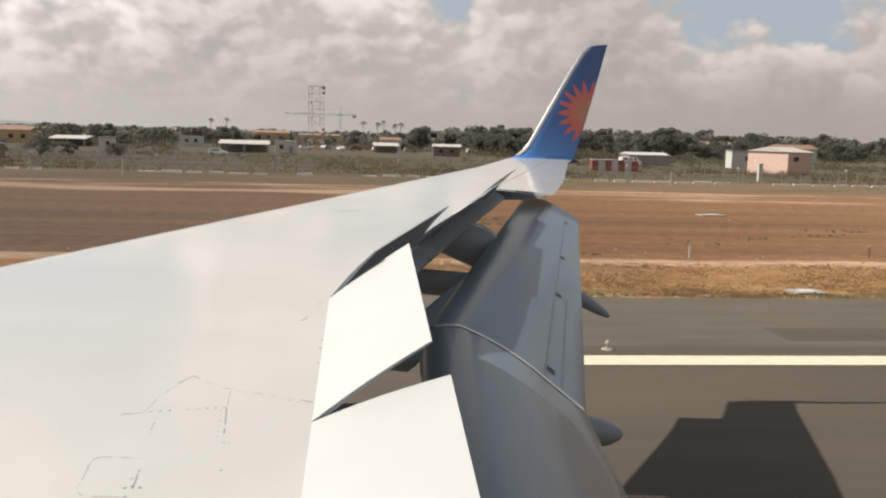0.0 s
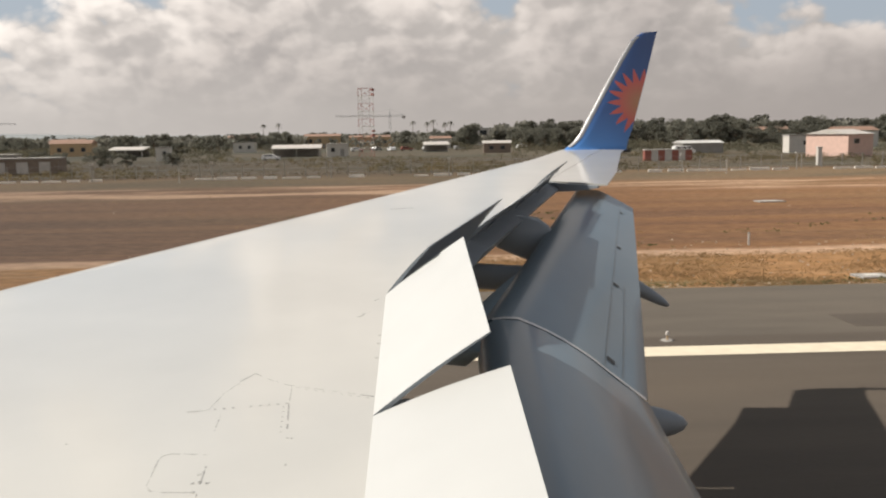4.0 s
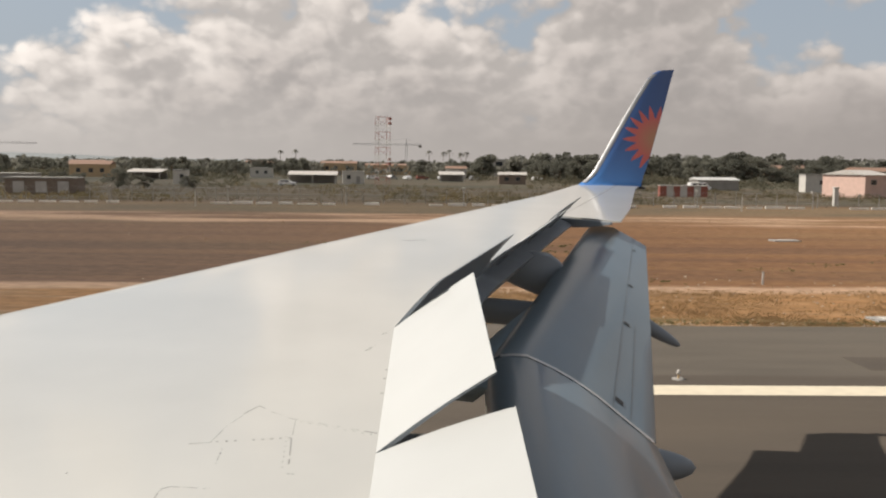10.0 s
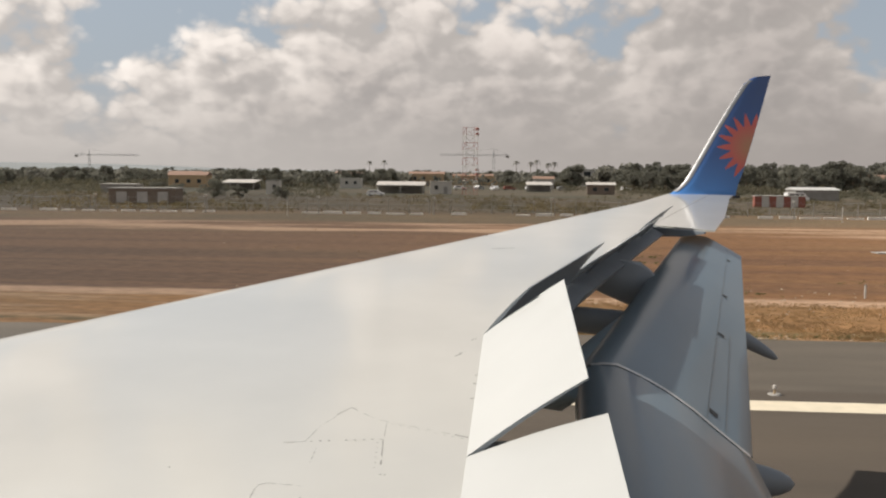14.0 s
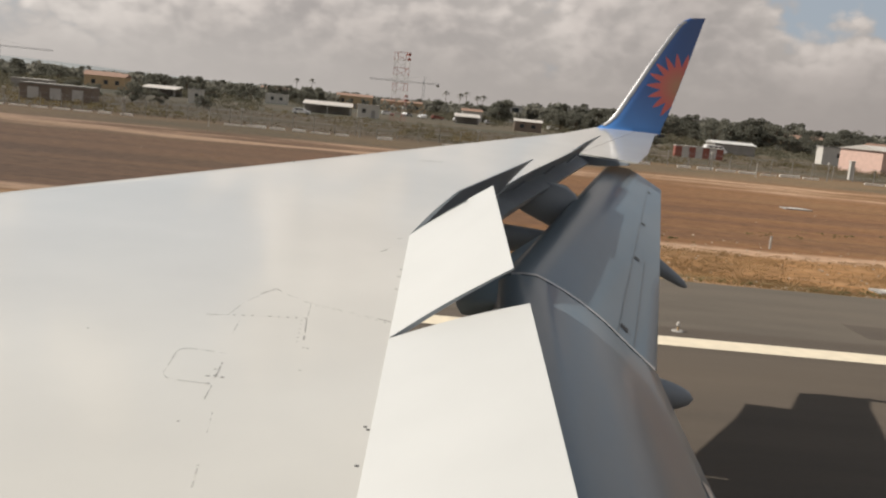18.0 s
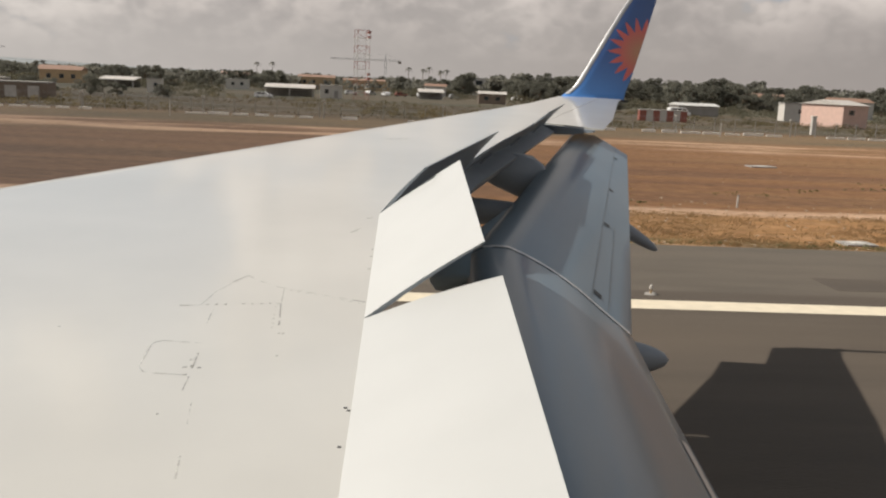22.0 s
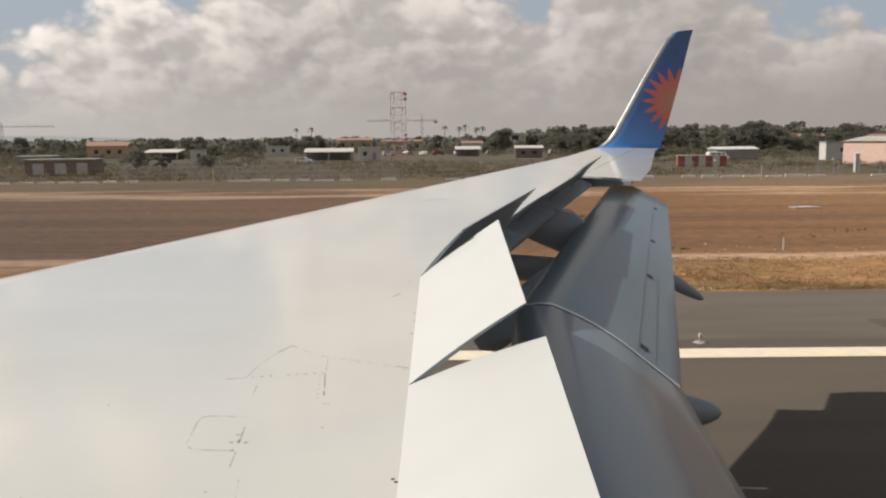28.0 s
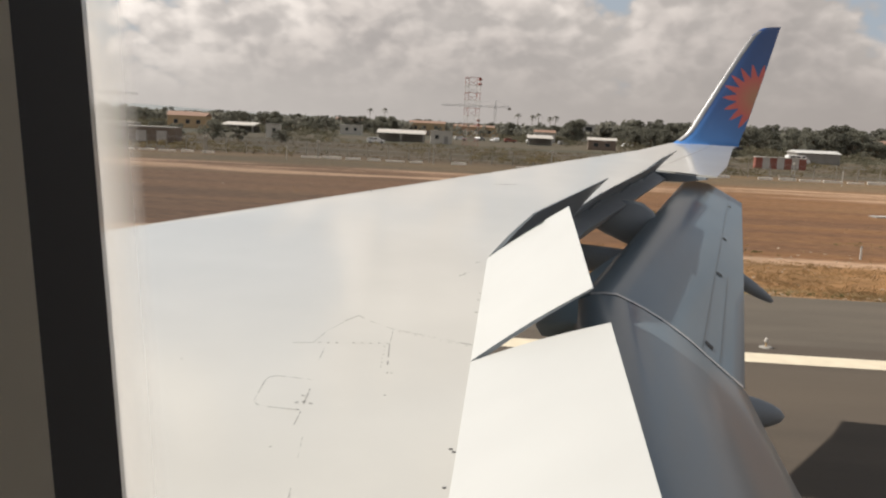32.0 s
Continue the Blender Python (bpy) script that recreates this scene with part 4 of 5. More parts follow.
def landing_gear():
    bm = bmesh.new()
    rod(bm, (-1.0, 1.1, 3.4), (-0.9, 1.1, 0.55), 0.13, 0.10, 12)
    rod(bm, (-0.9, 0.65, 0.55), (-0.9, 1.55, 0.55), 0.07, 0.07, 10)
    leg = part("landing_gear", bm, M["steel"], plane, "grey main landing gear leg")
    for y in (0.72, 1.48):
        b = bmesh.new()
        secs = []
        for dy, r in ((-0.16, 0.40), (-0.13, 0.50), (-0.06, 0.53), (0.06, 0.53), (0.13, 0.50), (0.16, 0.40)):
            secs.append([Vector((-0.9 + math.cos(q) * r, y + dy, 0.558 + math.sin(q) * r)) for q in [2 * math.pi * i / 28 for i in range(28)]])
        loft(b, secs)
        part("tyre", b, M["tyre"], leg, "black aircraft tyre", smooth=50)


landing_gear()

# ---------- plants ----------
RNG = random.Random(11)


def leaf_cloud(bm, centre, radius, count, size, rng, flat=0.75):
    for _ in range(count):
        d = Vector((rng.gauss(0, 1), rng.gauss(0, 1), rng.gauss(0, 1))).normalized()
        p = Vector(centre) + Vector((d.x, d.y, d.z * flat)) * radius * rng.uniform(0.55, 1.05)
        u = Vector((rng.gauss(0, 1), rng.gauss(0, 1), rng.gauss(0, 1))).normalized()
        v = u.orthogonal().normalized()
        w = u.cross(v)
        s = size * rng.uniform(0.6, 1.3)
        bm.faces.new([bm.verts.new(p + v * s), bm.verts.new(p + w * s * 0.6), bm.verts.new(p - v * s), bm.verts.new(p - w * s * 0.6)])


def tree_meshes(seed, spread, clumps, tall):
    """Trunk and crown of a tree one metre high."""
    rng = random.Random(seed)
    tb, cb = bmesh.new(), bmesh.new()
    top = Vector((rng.uniform(-0.04, 0.04), rng.uniform(-0.04, 0.04), 0.50 * tall))
    rod(tb, (0, 0, 0), top, 0.028, 0.016, 7)
    for k in range(clumps):
        a = rng.uniform(0, 2 * math.pi)
        r = spread * math.sqrt(rng.uniform(0.0, 1.0))
        z = lerp(0.24, 0.92, rng.random()) if tall > 0.9 else lerp(0.14, 0.85, rng.random())
        r *= 1.0 - 0.55 * max(0.0, z - 0.55) / 0.45
        c = Vector((math.cos(a) * r, math.sin(a) * r, z))
        rod(tb, top * rng.uniform(0.6, 1.0), c, 0.012, 0.004, 5)
        leaf_cloud(cb, c, rng.uniform(0.11, 0.18), 170, 0.026, rng)
    return finish("trunk", tb, M["bark"]), finish("crown", cb, M["leaf"], smooth=0)


TREES = [tree_meshes(s, sp, n, t) for s, sp, n, t in ((1, 0.34, 17, 1.0), (2, 0.42, 20, 0.8), (3, 0.28, 14, 1.0), (4, 0.50, 22, 0.7), (5, 0.36, 12, 1.0))]


def plant_tree(kind, x, y, h, turn, label="dark green leafy tree on dry ground", name="tree", wide=1.0, group="trees beyond the airfield"):
    ob = thing(name, (x, y, 0), turn, label, "tree", group)
    ob.scale = (h * wide, h * wide, h)
    for nm, me in zip(("trunk", "crown"), TREES[kind]):
        c = new(nm, me)
        c.parent = ob
    return ob


# sight lines from the camera to the houses, kept clear: x, y, half width
SIGHT_LINES = [(-38.0, 388.4, 11), (-17.8, 425.0, 12), (-59.6, 216.9, 3), (-59.0, 319.5, 5), (67.2, 205.2, 6), (86.9, 196.4, 5), (11.4, 337.1, 6), (124.3, 246.2, 7), (80.5, 164.0, 6),
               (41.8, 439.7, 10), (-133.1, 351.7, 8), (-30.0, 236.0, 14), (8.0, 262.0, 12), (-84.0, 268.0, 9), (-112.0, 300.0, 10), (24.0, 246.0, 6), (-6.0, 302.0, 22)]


def in_sight_line(x, y):
    return any(y < hy and abs(x - hx * y / hy) < hw * y / hy + 1.2 for hx, hy, hw in SIGHT_LINES)


for i in range(430):
    y = 262 + 270 * RNG.random() ** 0.9
    x = RNG.uniform(-0.62, 0.66) * y
    h = RNG.uniform(5.4, 9.6) * (1.12 if x > 0.06 * y else 0.84)
    if y < 320:
        h *= 0.72
    if in_sight_line(x, y):
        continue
    plant_tree(RNG.randrange(5), x, y, h, RNG.uniform(0, 360), wide=RNG.uniform(1.0, 1.55))
for x, y, h, k in ((112, 320, 11.2, 0), (80, 352, 10.2, 2), (140, 378, 11.2, 4), (51, 378, 10.6, 0), (122, 398, 11.6, 1), (165, 415, 12.4, 0), (95, 432, 12.8, 2), (66, 427, 12.0, 4), (150, 430, 12.5, 3), (185, 398, 12.0, 1)):
    plant_tree(k, x, y, h, x * 7, "tall dark green tree with an uneven crown", wide=1.25)
for x, y, h, k in ((-62.0, 179.0, 4.2, 3), (-55.0, 174.0, 3.0, 1), (-47.0, 177.0, 2.8, 3), (-71.0, 182.0, 3.2, 1), (-76.5, 185.0, 3.4, 3), (36.0, 190.0, 2.6, 3), (52.0, 214.0, 3.0, 1), (98.0, 226.0, 3.4, 3)):
    plant_tree(k, x, y, h, x * 9, "low round dark bush in dry grass", "bush", 1.35, "bushes in the dry grass")


def palm(x, y, h, seed):
    rng = random.Random(seed)
    ob = thing("palm_tree", (x, y, 0), 0, "tall palm tree with a small drooping crown", "tree", "palms on the skyline")
    tb = bmesh.new()
    rod(tb, (0, 0, 0), (0.2, 0, h), 0.22, 0.15, 8)
    part("trunk", tb, M["bark"], ob)
    cb = bmesh.new()
    for k in range(22):
        a = rng.uniform(0, 2 * math.pi)
        lift = rng.uniform(-0.2, 0.9)
        prev = None
        for j in range(6):
            f = j / 5
            r = 3.0 * f
            z = h + lift * 2.5 * f - 3.2 * f * f
            c = Vector((0.2 + math.cos(a) * r, math.sin(a) * r, z))
            side = Vector((-math.sin(a), math.cos(a), -0.2)) * 0.36 * (1 - f * 0.8)
            row = [cb.verts.new(c + side), cb.verts.new(c - side)]
            if prev:
                cb.faces.new((prev[0], prev[1], row[1], row[0]))
            prev = row
    part("crown", cb, M["leaf"], ob, smooth=0)


for i, (px, y, h) in enumerate(((0.003, 630, 14.5), (0.019, 638, 14.0), (0.026, 622, 15.0), (0.039, 645, 13.4), (0.045, 633, 14.0), (-0.147, 690, 15.2), (-0.164, 680, 14.4), (0.364, 590, 14))):
    palm(px * y, y, h, i)


def stuff(name, bm, mat, label, category):
    return tagged(part(name, bm, mat, smooth=0), label, category, kind="stuff")


def far_woods():
    bm = bmesh.new()
    rng = random.Random(21)
    for _ in range(2200):
        y = 380 + 1400 * rng.random() ** 1.6
        x = rng.uniform(-0.72, 0.72) * y
        h = rng.uniform(4.4, 7.6) * (1.0 + y / 2600) * (1.25 if x > 0.1 * y else 0.85)
        for k in range(3):
            leaf_cloud(bm, (x + rng.uniform(-3, 3), y, h * rng.uniform(0.3, 0.75)), h * 0.36, 12, h * 0.16, rng)
    stuff("far_woods", bm, M["farleaf"], "dull green woods along the horizon, haze in the colour", "woods")


def scrub():
    bm = bmesh.new()
    rng = random.Random(22)
    for _ in range(2600):
        y = 121 + 90 * rng.random() ** 1.3
        x = rng.uniform(-0.68, 0.7) * y
        if math.sin(x * 0.09 + y * 0.05) + rng.uniform(-0.9, 0.9) < 0.1:
            continue
        s = rng.uniform(0.3, 1.0)
        leaf_cloud(bm, (x, y, s * 0.45), s, 34, s * 0.16, rng, 0.55)
    stuff("scrub", bm, M["scrub"], "dry brown-green scrub along the airfield fence", "scrub")


def dry_grass():
    bm = bmesh.new()
    rng = random.Random(23)
    for _ in range(16000):
        f = rng.random()
        y = 29.65 + 8.5 * f ** 1.5 if rng.random() < 0.8 else rng.uniform(38, 110)
        x = rng.uniform(-0.2, 0.72) * y if y < 60 else rng.uniform(-0.65, 0.72) * y
        if y > 40 and rng.random() < 0.6:
            continue
        if math.sin(x * 0.7 + 1.3 * math.sin(y)) + rng.uniform(-1, 1) < -0.3:
            continue
        h = rng.uniform(0.03, 0.10)
        for k in range(4):
            a, l = rng.uniform(0, 6.28), rng.uniform(0.02, 0.12)
            bx, by = x + rng.uniform(-0.12, 0.12), y + rng.uniform(-0.1, 0.1)
            w = rng.uniform(0.008, 0.022)
            bm.faces.new((bm.verts.new((bx - w, by, -0.005)), bm.verts.new((bx + w, by, -0.005)), bm.verts.new((bx + math.cos(a) * l, by + math.sin(a) * l, h * rng.uniform(0.6, 1.2)))))
    stuff("dry_grass", bm, M["straw"], "straw-coloured dry grass tufts beside the runway", "grass")


def weeds():
    bm = bmesh.new()
    rng = random.Random(29)
    for _ in range(3800):
        y = 117.5 + 88 * rng.random()
        x = rng.uniform(-0.68, 0.70) * y
        if math.sin(x * 0.05 - y * 0.13) + rng.uniform(-1, 1) < -0.1:
            continue
        s = rng.uniform(0.18, 0.55)
        leaf_cloud(bm, (x, y, s * 0.4), s, 10, s * 0.22, rng, 0.6)
    stuff("dry_weeds", bm, M["weeds"], "brown dry weeds on the strip before the fence", "weeds")


def green_tufts():
    """Low green weeds that have come up here and there on the dry strip and along the asphalt."""
    bm = bmesh.new()
    rng = random.Random(31)
    for _ in range(11):
        y = rng.uniform(40, 62)
        cx = rng.uniform(-0.2, 0.66) * y
        for k in range(rng.randrange(14, 34)):
            sz = rng.uniform(0.05, 0.14)
            leaf_cloud(bm, (cx + rng.gauss(0, 0.9), y + rng.gauss(0, 0.45), sz * 0.3), sz, 14, sz * 0.34, rng, 0.4)
    for _ in range(520):
        x = rng.uniform(-4, 24)
        if math.sin(x * 0.9) + math.sin(x * 2.3 + 1) + rng.uniform(-1, 1) < 0.1:
            continue
        sz = rng.uniform(0.05, 0.13)
        leaf_cloud(bm, (x, 29.75 + abs(rng.gauss(0, 0.35)), sz * 0.4), sz, 10, sz * 0.34, rng, 0.6)
    stuff("green_weeds", bm, M["green"], "dull green weeds on the dry runway verge", "weeds")


def stones():
    bm = bmesh.new()
    rng = random.Random(24)
    for _ in range(260):
        y = rng.uniform(29.7, 42) if rng.random() < 0.9 else rng.uniform(42, 96)
        x = rng.uniform(-0.35, 0.72) * y
        s = rng.uniform(0.015, 0.06)
        r = bmesh.ops.create_icosphere(bm, subdivisions=1, radius=s)
        for v in r["verts"]:
            v.co = Vector((v.co.x * rng.uniform(0.7, 1.5) + x, v.co.y * rng.uniform(0.7, 1.3) + y, v.co.z * 0.6 + s * 0.3))
    for _ in range(420):                    # crumbs along the ragged asphalt edge
        x = rng.uniform(-6, 24)
        y = 29.62 + abs(rng.gauss(0, 0.22))
        if math.sin(x * 1.7) + rng.uniform(-1, 1) < 0.1:
            continue
        s = rng.uniform(0.015, 0.06)
        r = bmesh.ops.create_icosphere(bm, subdivisions=1, radius=s)
        for v in r["verts"]:
            v.co = Vector((v.co.x * rng.uniform(0.8, 2.2) + x, v.co.y * rng.uniform(0.7, 1.4) + y, v.co.z * 0.5 + s * 0.25))
    stuff("stones", bm, M["stone"], "pale loose stones on the runway verge", "stones")


def undergrowth():
    bm = bmesh.new()
    rng = random.Random(27)
    for _ in range(5200):
        y = 172 + 290 * rng.random() ** 0.85
        x = rng.uniform(-0.68, 0.68) * y
        if math.sin(x * 0.035 + y * 0.021) + rng.uniform(-0.8, 0.8) < -0.2:
            continue
        # bushes also stay off the camera's lines to the houses
        if in_sight_line(x, y):
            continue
        h = rng.uniform(1.0, 3.4) * min(1.0, 0.22 + (y - 172) / 150)
        for k in range(2):
            leaf_cloud(bm, (x + rng.uniform(-3, 3), y, h * 0.4), h * 0.75, 30, h * 0.13, rng, 0.6)
    stuff("undergrowth", bm, M["bush"], "dull green bushes filling the ground between trees", "bushes")


far_woods()
undergrowth()
weeds()
scrub()
dry_grass()
green_tufts()
stones()


# ---------- far hills ----------
def hills():
    bm = bmesh.new()
    n = 120
    a, c, d = [], [], []
    for i in range(n + 1):
        q = lerp(radians(-48), radians(45), i / n)
        h = 34 * max(0.0, math.exp(-((i - 12) / 26) ** 2)) + 9 * noise.noise((i * 0.08, 1, 0)) + 8
        x, y = math.sin(q), math.cos(q)
        a.append(bm.verts.new((x * 3300, y * 3300, -1)))
        c.append(bm.verts.new((x * 3600, y * 3600, max(3, h))))
        d.append(bm.verts.new((x * 4100, y * 4100, -1)))
    for i in range(n):
        bm.faces.new((a[i], a[i + 1], c[i + 1], c[i]))
        bm.faces.new((c[i], c[i + 1], d[i + 1], d[i]))
    tagged(part("backdrop", bm, M["hill"], smooth=60), "low hills on the horizon, blue-grey haze in their colour", "hills", kind="structure")


hills()


# ---------- buildings ----------
def house(x, y, turn, w, d, h, wall, roof, label, pitch=0.0, windows=(), door=None, name="house", category="building", group="houses beyond the airfield", pane=None):
    """A house with its near long side on local -y. windows: (x, z, w, h) on that side; pitch: the roof's rise."""
    ob = thing(name, (x, y, 0), turn, label, category, group)
    bm = bmesh.new()
    box(bm, -w / 2, w / 2, -d / 2, d / 2, -0.1, h)
    part("wall", bm, wall, ob, smooth=0)
    bm = bmesh.new()
    o = 0.3
    if pitch:
        a = [bm.verts.new(p) for p in ((-w / 2 - o, -d / 2 - o, h + 0.004), (w / 2 + o, -d / 2 - o, h + 0.004), (w / 2 + o, d / 2 + o, h + 0.004), (-w / 2 - o, d / 2 + o, h + 0.004))]
        r = [bm.verts.new((-w / 2 - o, 0, h + pitch)), bm.verts.new((w / 2 + o, 0, h + pitch))]
        for f in ((a[0], a[1], r[1], r[0]), (a[2], a[3], r[0], r[1]), (a[1], a[2], r[1]), (a[3], a[0], r[0]), (a[3], a[2], a[1], a[0])):
            bm.faces.new(f)
    else:
        box(bm, -w / 2 - 0.15, w / 2 + 0.15, -d / 2 - 0.15, d / 2 + 0.15, h + 0.004, h + 0.22)
    part("roof", bm, roof, ob, smooth=0)
    for wx, wz, ww, wh in windows:
        f = bmesh.new()
        box(f, wx - ww / 2 - 0.06, wx + ww / 2 + 0.06, -d / 2 - 0.05, -d / 2 + 0.02, wz - wh / 2 - 0.06, wz + wh / 2 + 0.06)
        win = part("window", f, M["grey"], ob, smooth=0)
        g = bmesh.new()
        box(g, wx - ww / 2, wx + ww / 2, -d / 2 - 0.062, -d / 2 - 0.04, wz - wh / 2, wz + wh / 2)
        part("pane", g, pane or M["glass"], win, smooth=0)
    if door:
        f = bmesh.new()
        box(f, door - 0.5, door + 0.5, -d / 2 - 0.05, -d / 2 + 0.02, 0, 2.05)
        part("door", f, M["grey"], ob, smooth=0)
    return ob


def pink_house():
    ob = house(80.5, 164, 24, 6.6, 9.5, 4.2, M["pink"], M["sheet"], "pale pink rendered shed with a grey sheet roof", 0.9, ((-1.1, 2.9, 1.3, 0.8),), None)
    g = bmesh.new()
    box(g, 3.30, 3.36, -2.2, 3.3, 0.9, 3.0)
    part("shutter", g, M["grey"], ob, "dark grey side opening", smooth=0)
    for k in range(4):                      # unreadable painted letters, as bars
        g = bmesh.new()
        box(g, 3.305, 3.372, -4.2 + k * 0.42, -3.95 + k * 0.42, 1.3, 2.2)
        part("painted_bar", g, M["blue"], ob, smooth=0)


pink_house()
house(-38.0, 388.4, 4, 15.2, 10.1, 5.3, M["ochre"], M["tile"], "ochre two-storey house with a terracotta roof", 1.0, ((-5.1, 3.3, 1.4, 1.5), (-1.3, 3.3, 1.4, 1.5), (3.8, 3.3, 1.4, 1.5)), 0.5)
house(-17.8, 425.0, -3, 21.6, 10.1, 4.6, M["ochre"], M["tile"], "long low house with a terracotta roof", 0.8, ((-6.3, 2.3, 1.5, 1.5), (0.0, 2.3, 1.5, 1.5), (6.3, 2.3, 1.5, 1.5)))
house(-59.6, 216.9, 5, 3.3, 3.3, 3.2, M["white"], M["grey"], "small white square hut with a flat roof", 0, ((0.4, 1.9, 0.8, 0.8),), None, "hut")
house(-59.0, 319.5, 2, 7.6, 5.1, 3.3, M["white"], M["sheet"], "low white shed among dark trees", 0, ((-1.3, 1.9, 1.0, 1.0), (1.8, 1.9, 1.0, 1.0)), None, "shed")
house(-100.2, 219.8, 4, 8.9, 5.1, 2.0, M["grey"], M["white"], "low concrete shelter with a pale roof", 0, (), None, "shed")
house(41.8, 439.7, -2, 17.8, 10.1, 7.9, M["white"], M["grey"], "unfinished white block with dark openings", 0, ((-5.8, 5.8, 3.3, 2.3), (-1.1, 5.8, 3.3, 2.3), (3.6, 5.8, 3.3, 2.3), (-3.8, 1.9, 1.5, 3.0)))
house(67.2, 205.2, 3, 9.5, 6.3, 2.4, M["grey"], M["poly"], "low shed with a pale sagging roof", 0.6, (), None, "shed")
house(86.9, 196.4, -4, 5.1, 4.1, 3.8, M["white"], M["grey"], "white plastered cube hut beside a pillar", 0, ((1.0, 2.2, 0.8, 0.9),), None, "hut")
house(124.3, 246.2, 6, 11.4, 7.6, 4.6, M["white"], M["tile"], "white house with a red tiled roof", 1.1, ((-3.3, 2.4, 1.3, 1.4), (2.0, 2.4, 1.3, 1.4)), 0)
house(-60.5, 142.0, 8, 10.7, 5.3, 2.5, M["mud"], M["grey"], "low flat-roofed brown hut with pale wide doors", 0, ((-3.3, 1.2, 1.6, 1.7), (0.0, 1.2, 1.6, 1.7), (3.3, 1.2, 1.6, 1.7)), None, "hut", pane=M["sheet"])
house(-133.1, 351.7, 10, 12.7, 8.9, 4.6, M["white"], M["tile"], "white house with a terracotta roof among trees", 1.1, ((-3.8, 2.3, 1.3, 1.4), (2.5, 2.3, 1.3, 1.4)), 0)
house(-81.2, 439.7, -6, 15.2, 10.1, 5.1, M["grey"], M["tile"], "grey house with a terracotta roof among trees", 1.2, ((-3.8, 2.5, 1.5, 1.5), (3.8, 2.5, 1.5, 1.5)))
house(149.6, 366.4, 3, 15.2, 10.1, 5.1, M["ochre"], M["tile"], "ochre house with a terracotta roof among trees", 1.2, ((-3.8, 2.5, 1.5, 1.5), (3.8, 2.5, 1.5, 1.5)))
house(11.4, 337.1, 0, 7.6, 6.3, 3.8, M["white"], M["tile"], "small white cottage with a red roof", 0.9, ((-1.9, 2.0, 1.1, 1.3), (1.9, 2.0, 1.1, 1.3)))


def canopy(x, y, turn, w, d, h, label):
    """An open shed: a thin pale roof on posts over a low back wall."""
    ob = thing("open_shed", (x, y, 0), turn, label, "shed", "sheds beyond the airfield")
    bm = bmesh.new()
    loft(bm, [[Vector((x0, -d / 2, h)), Vector((x0, d / 2, h + 0.9)), Vector((x0, d / 2, h + 1.12)), Vector((x0, -d / 2, h + 0.22))] for x0 in (-w / 2, w / 2)])
    part("roof", bm, M["sheet"], ob, "pale sloping sheet roof", smooth=0)
    part("wall", boxed(-w / 2 + 0.3, w / 2 - 0.3, d / 2 - 0.4, d / 2 - 0.15, -0.05, h - 0.004), M["grey"], ob, smooth=0)
    post = finish("post", boxed(-0.12, 0.12, -0.12, 0.12, 0, h - 0.004), M["white"], 0)
    n = max(2, int(w // 5) + 1)
    for k in range(n):
        p = new("post", post)
        p.parent, p.location = ob, (lerp(-w / 2 + 0.5, w / 2 - 0.5, k / (n - 1)), -d / 2 + 0.4, 0)
    return ob


canopy(-30.0, 236.0, 4, 13.0, 7.0, 2.1, "open shed with a thin white roof on posts")
canopy(-84.0, 268.0, -5, 11.0, 6.0, 2.0, "low open shed with a pale flat roof")
canopy(8.0, 276.0, 2, 8.0, 6.0, 2.0, "open shed with a thin white roof on posts")
house(-19.0, 232.0, 6, 5.6, 5.0, 3.2, M["white"], M["sheet"], "white square workshop beside an open shed", 0, ((-1.2, 1.8, 0.9, 1.0),), 1.2, "hut")
house(-112.0, 300.0, 5, 13.0, 8.0, 4.2, M["ochre"], M["tile"], "low ochre house with a terracotta roof", 1.2, ((-3.6, 2.2, 1.3, 1.3), (0.4, 2.2, 1.3, 1.3), (4.0, 2.2, 1.3, 1.3)))
house(24.0, 246.0, -3, 7.4, 5.2, 2.7, M["mud"], M["sheet"], "brown hut with a pale sheet roof", 0.7, ((-1.6, 1.5, 1.2, 1.0), (1.5, 1.5, 1.2, 1.0)), None, "hut")


def greenhouse(x, y, turn, w, d):
    ob = thing("greenhouse", (x, y, 0), turn, "long low greenhouse under white plastic film", "greenhouse", "greenhouses in the fields")
    n = int(d // 6)
    for k in range(n):
        bm = bmesh.new()
        ring = []
        for xx in (-w / 2, w / 2):
            ring.append([bm.verts.new((xx, -d / 2 + k * 6 + 3 - 2.9 * math.cos(a), 0.6 + 2.0 * math.sin(a))) for a in [math.pi * i / 10 for i in range(11)]])
            ring[-1] = [bm.verts.new((xx, -d / 2 + k * 6 + 0.1, -0.05))] + ring[-1] + [bm.verts.new((xx, -d / 2 + k * 6 + 5.9, -0.05))]
        for i in range(12):
            bm.faces.new((ring[0][i], ring[0][i + 1], ring[1][i + 1], ring[1][i]))
        for r in ring:
            bm.faces.new(r)
        bmesh.ops.recalc_face_normals(bm, faces=bm.faces[:])
        part("tunnel", bm, M["poly"], ob, smooth=50)


greenhouse(139.5, 483.6, -6, 70, 12)
greenhouse(-190.2, 498.3, 5, 90, 12)


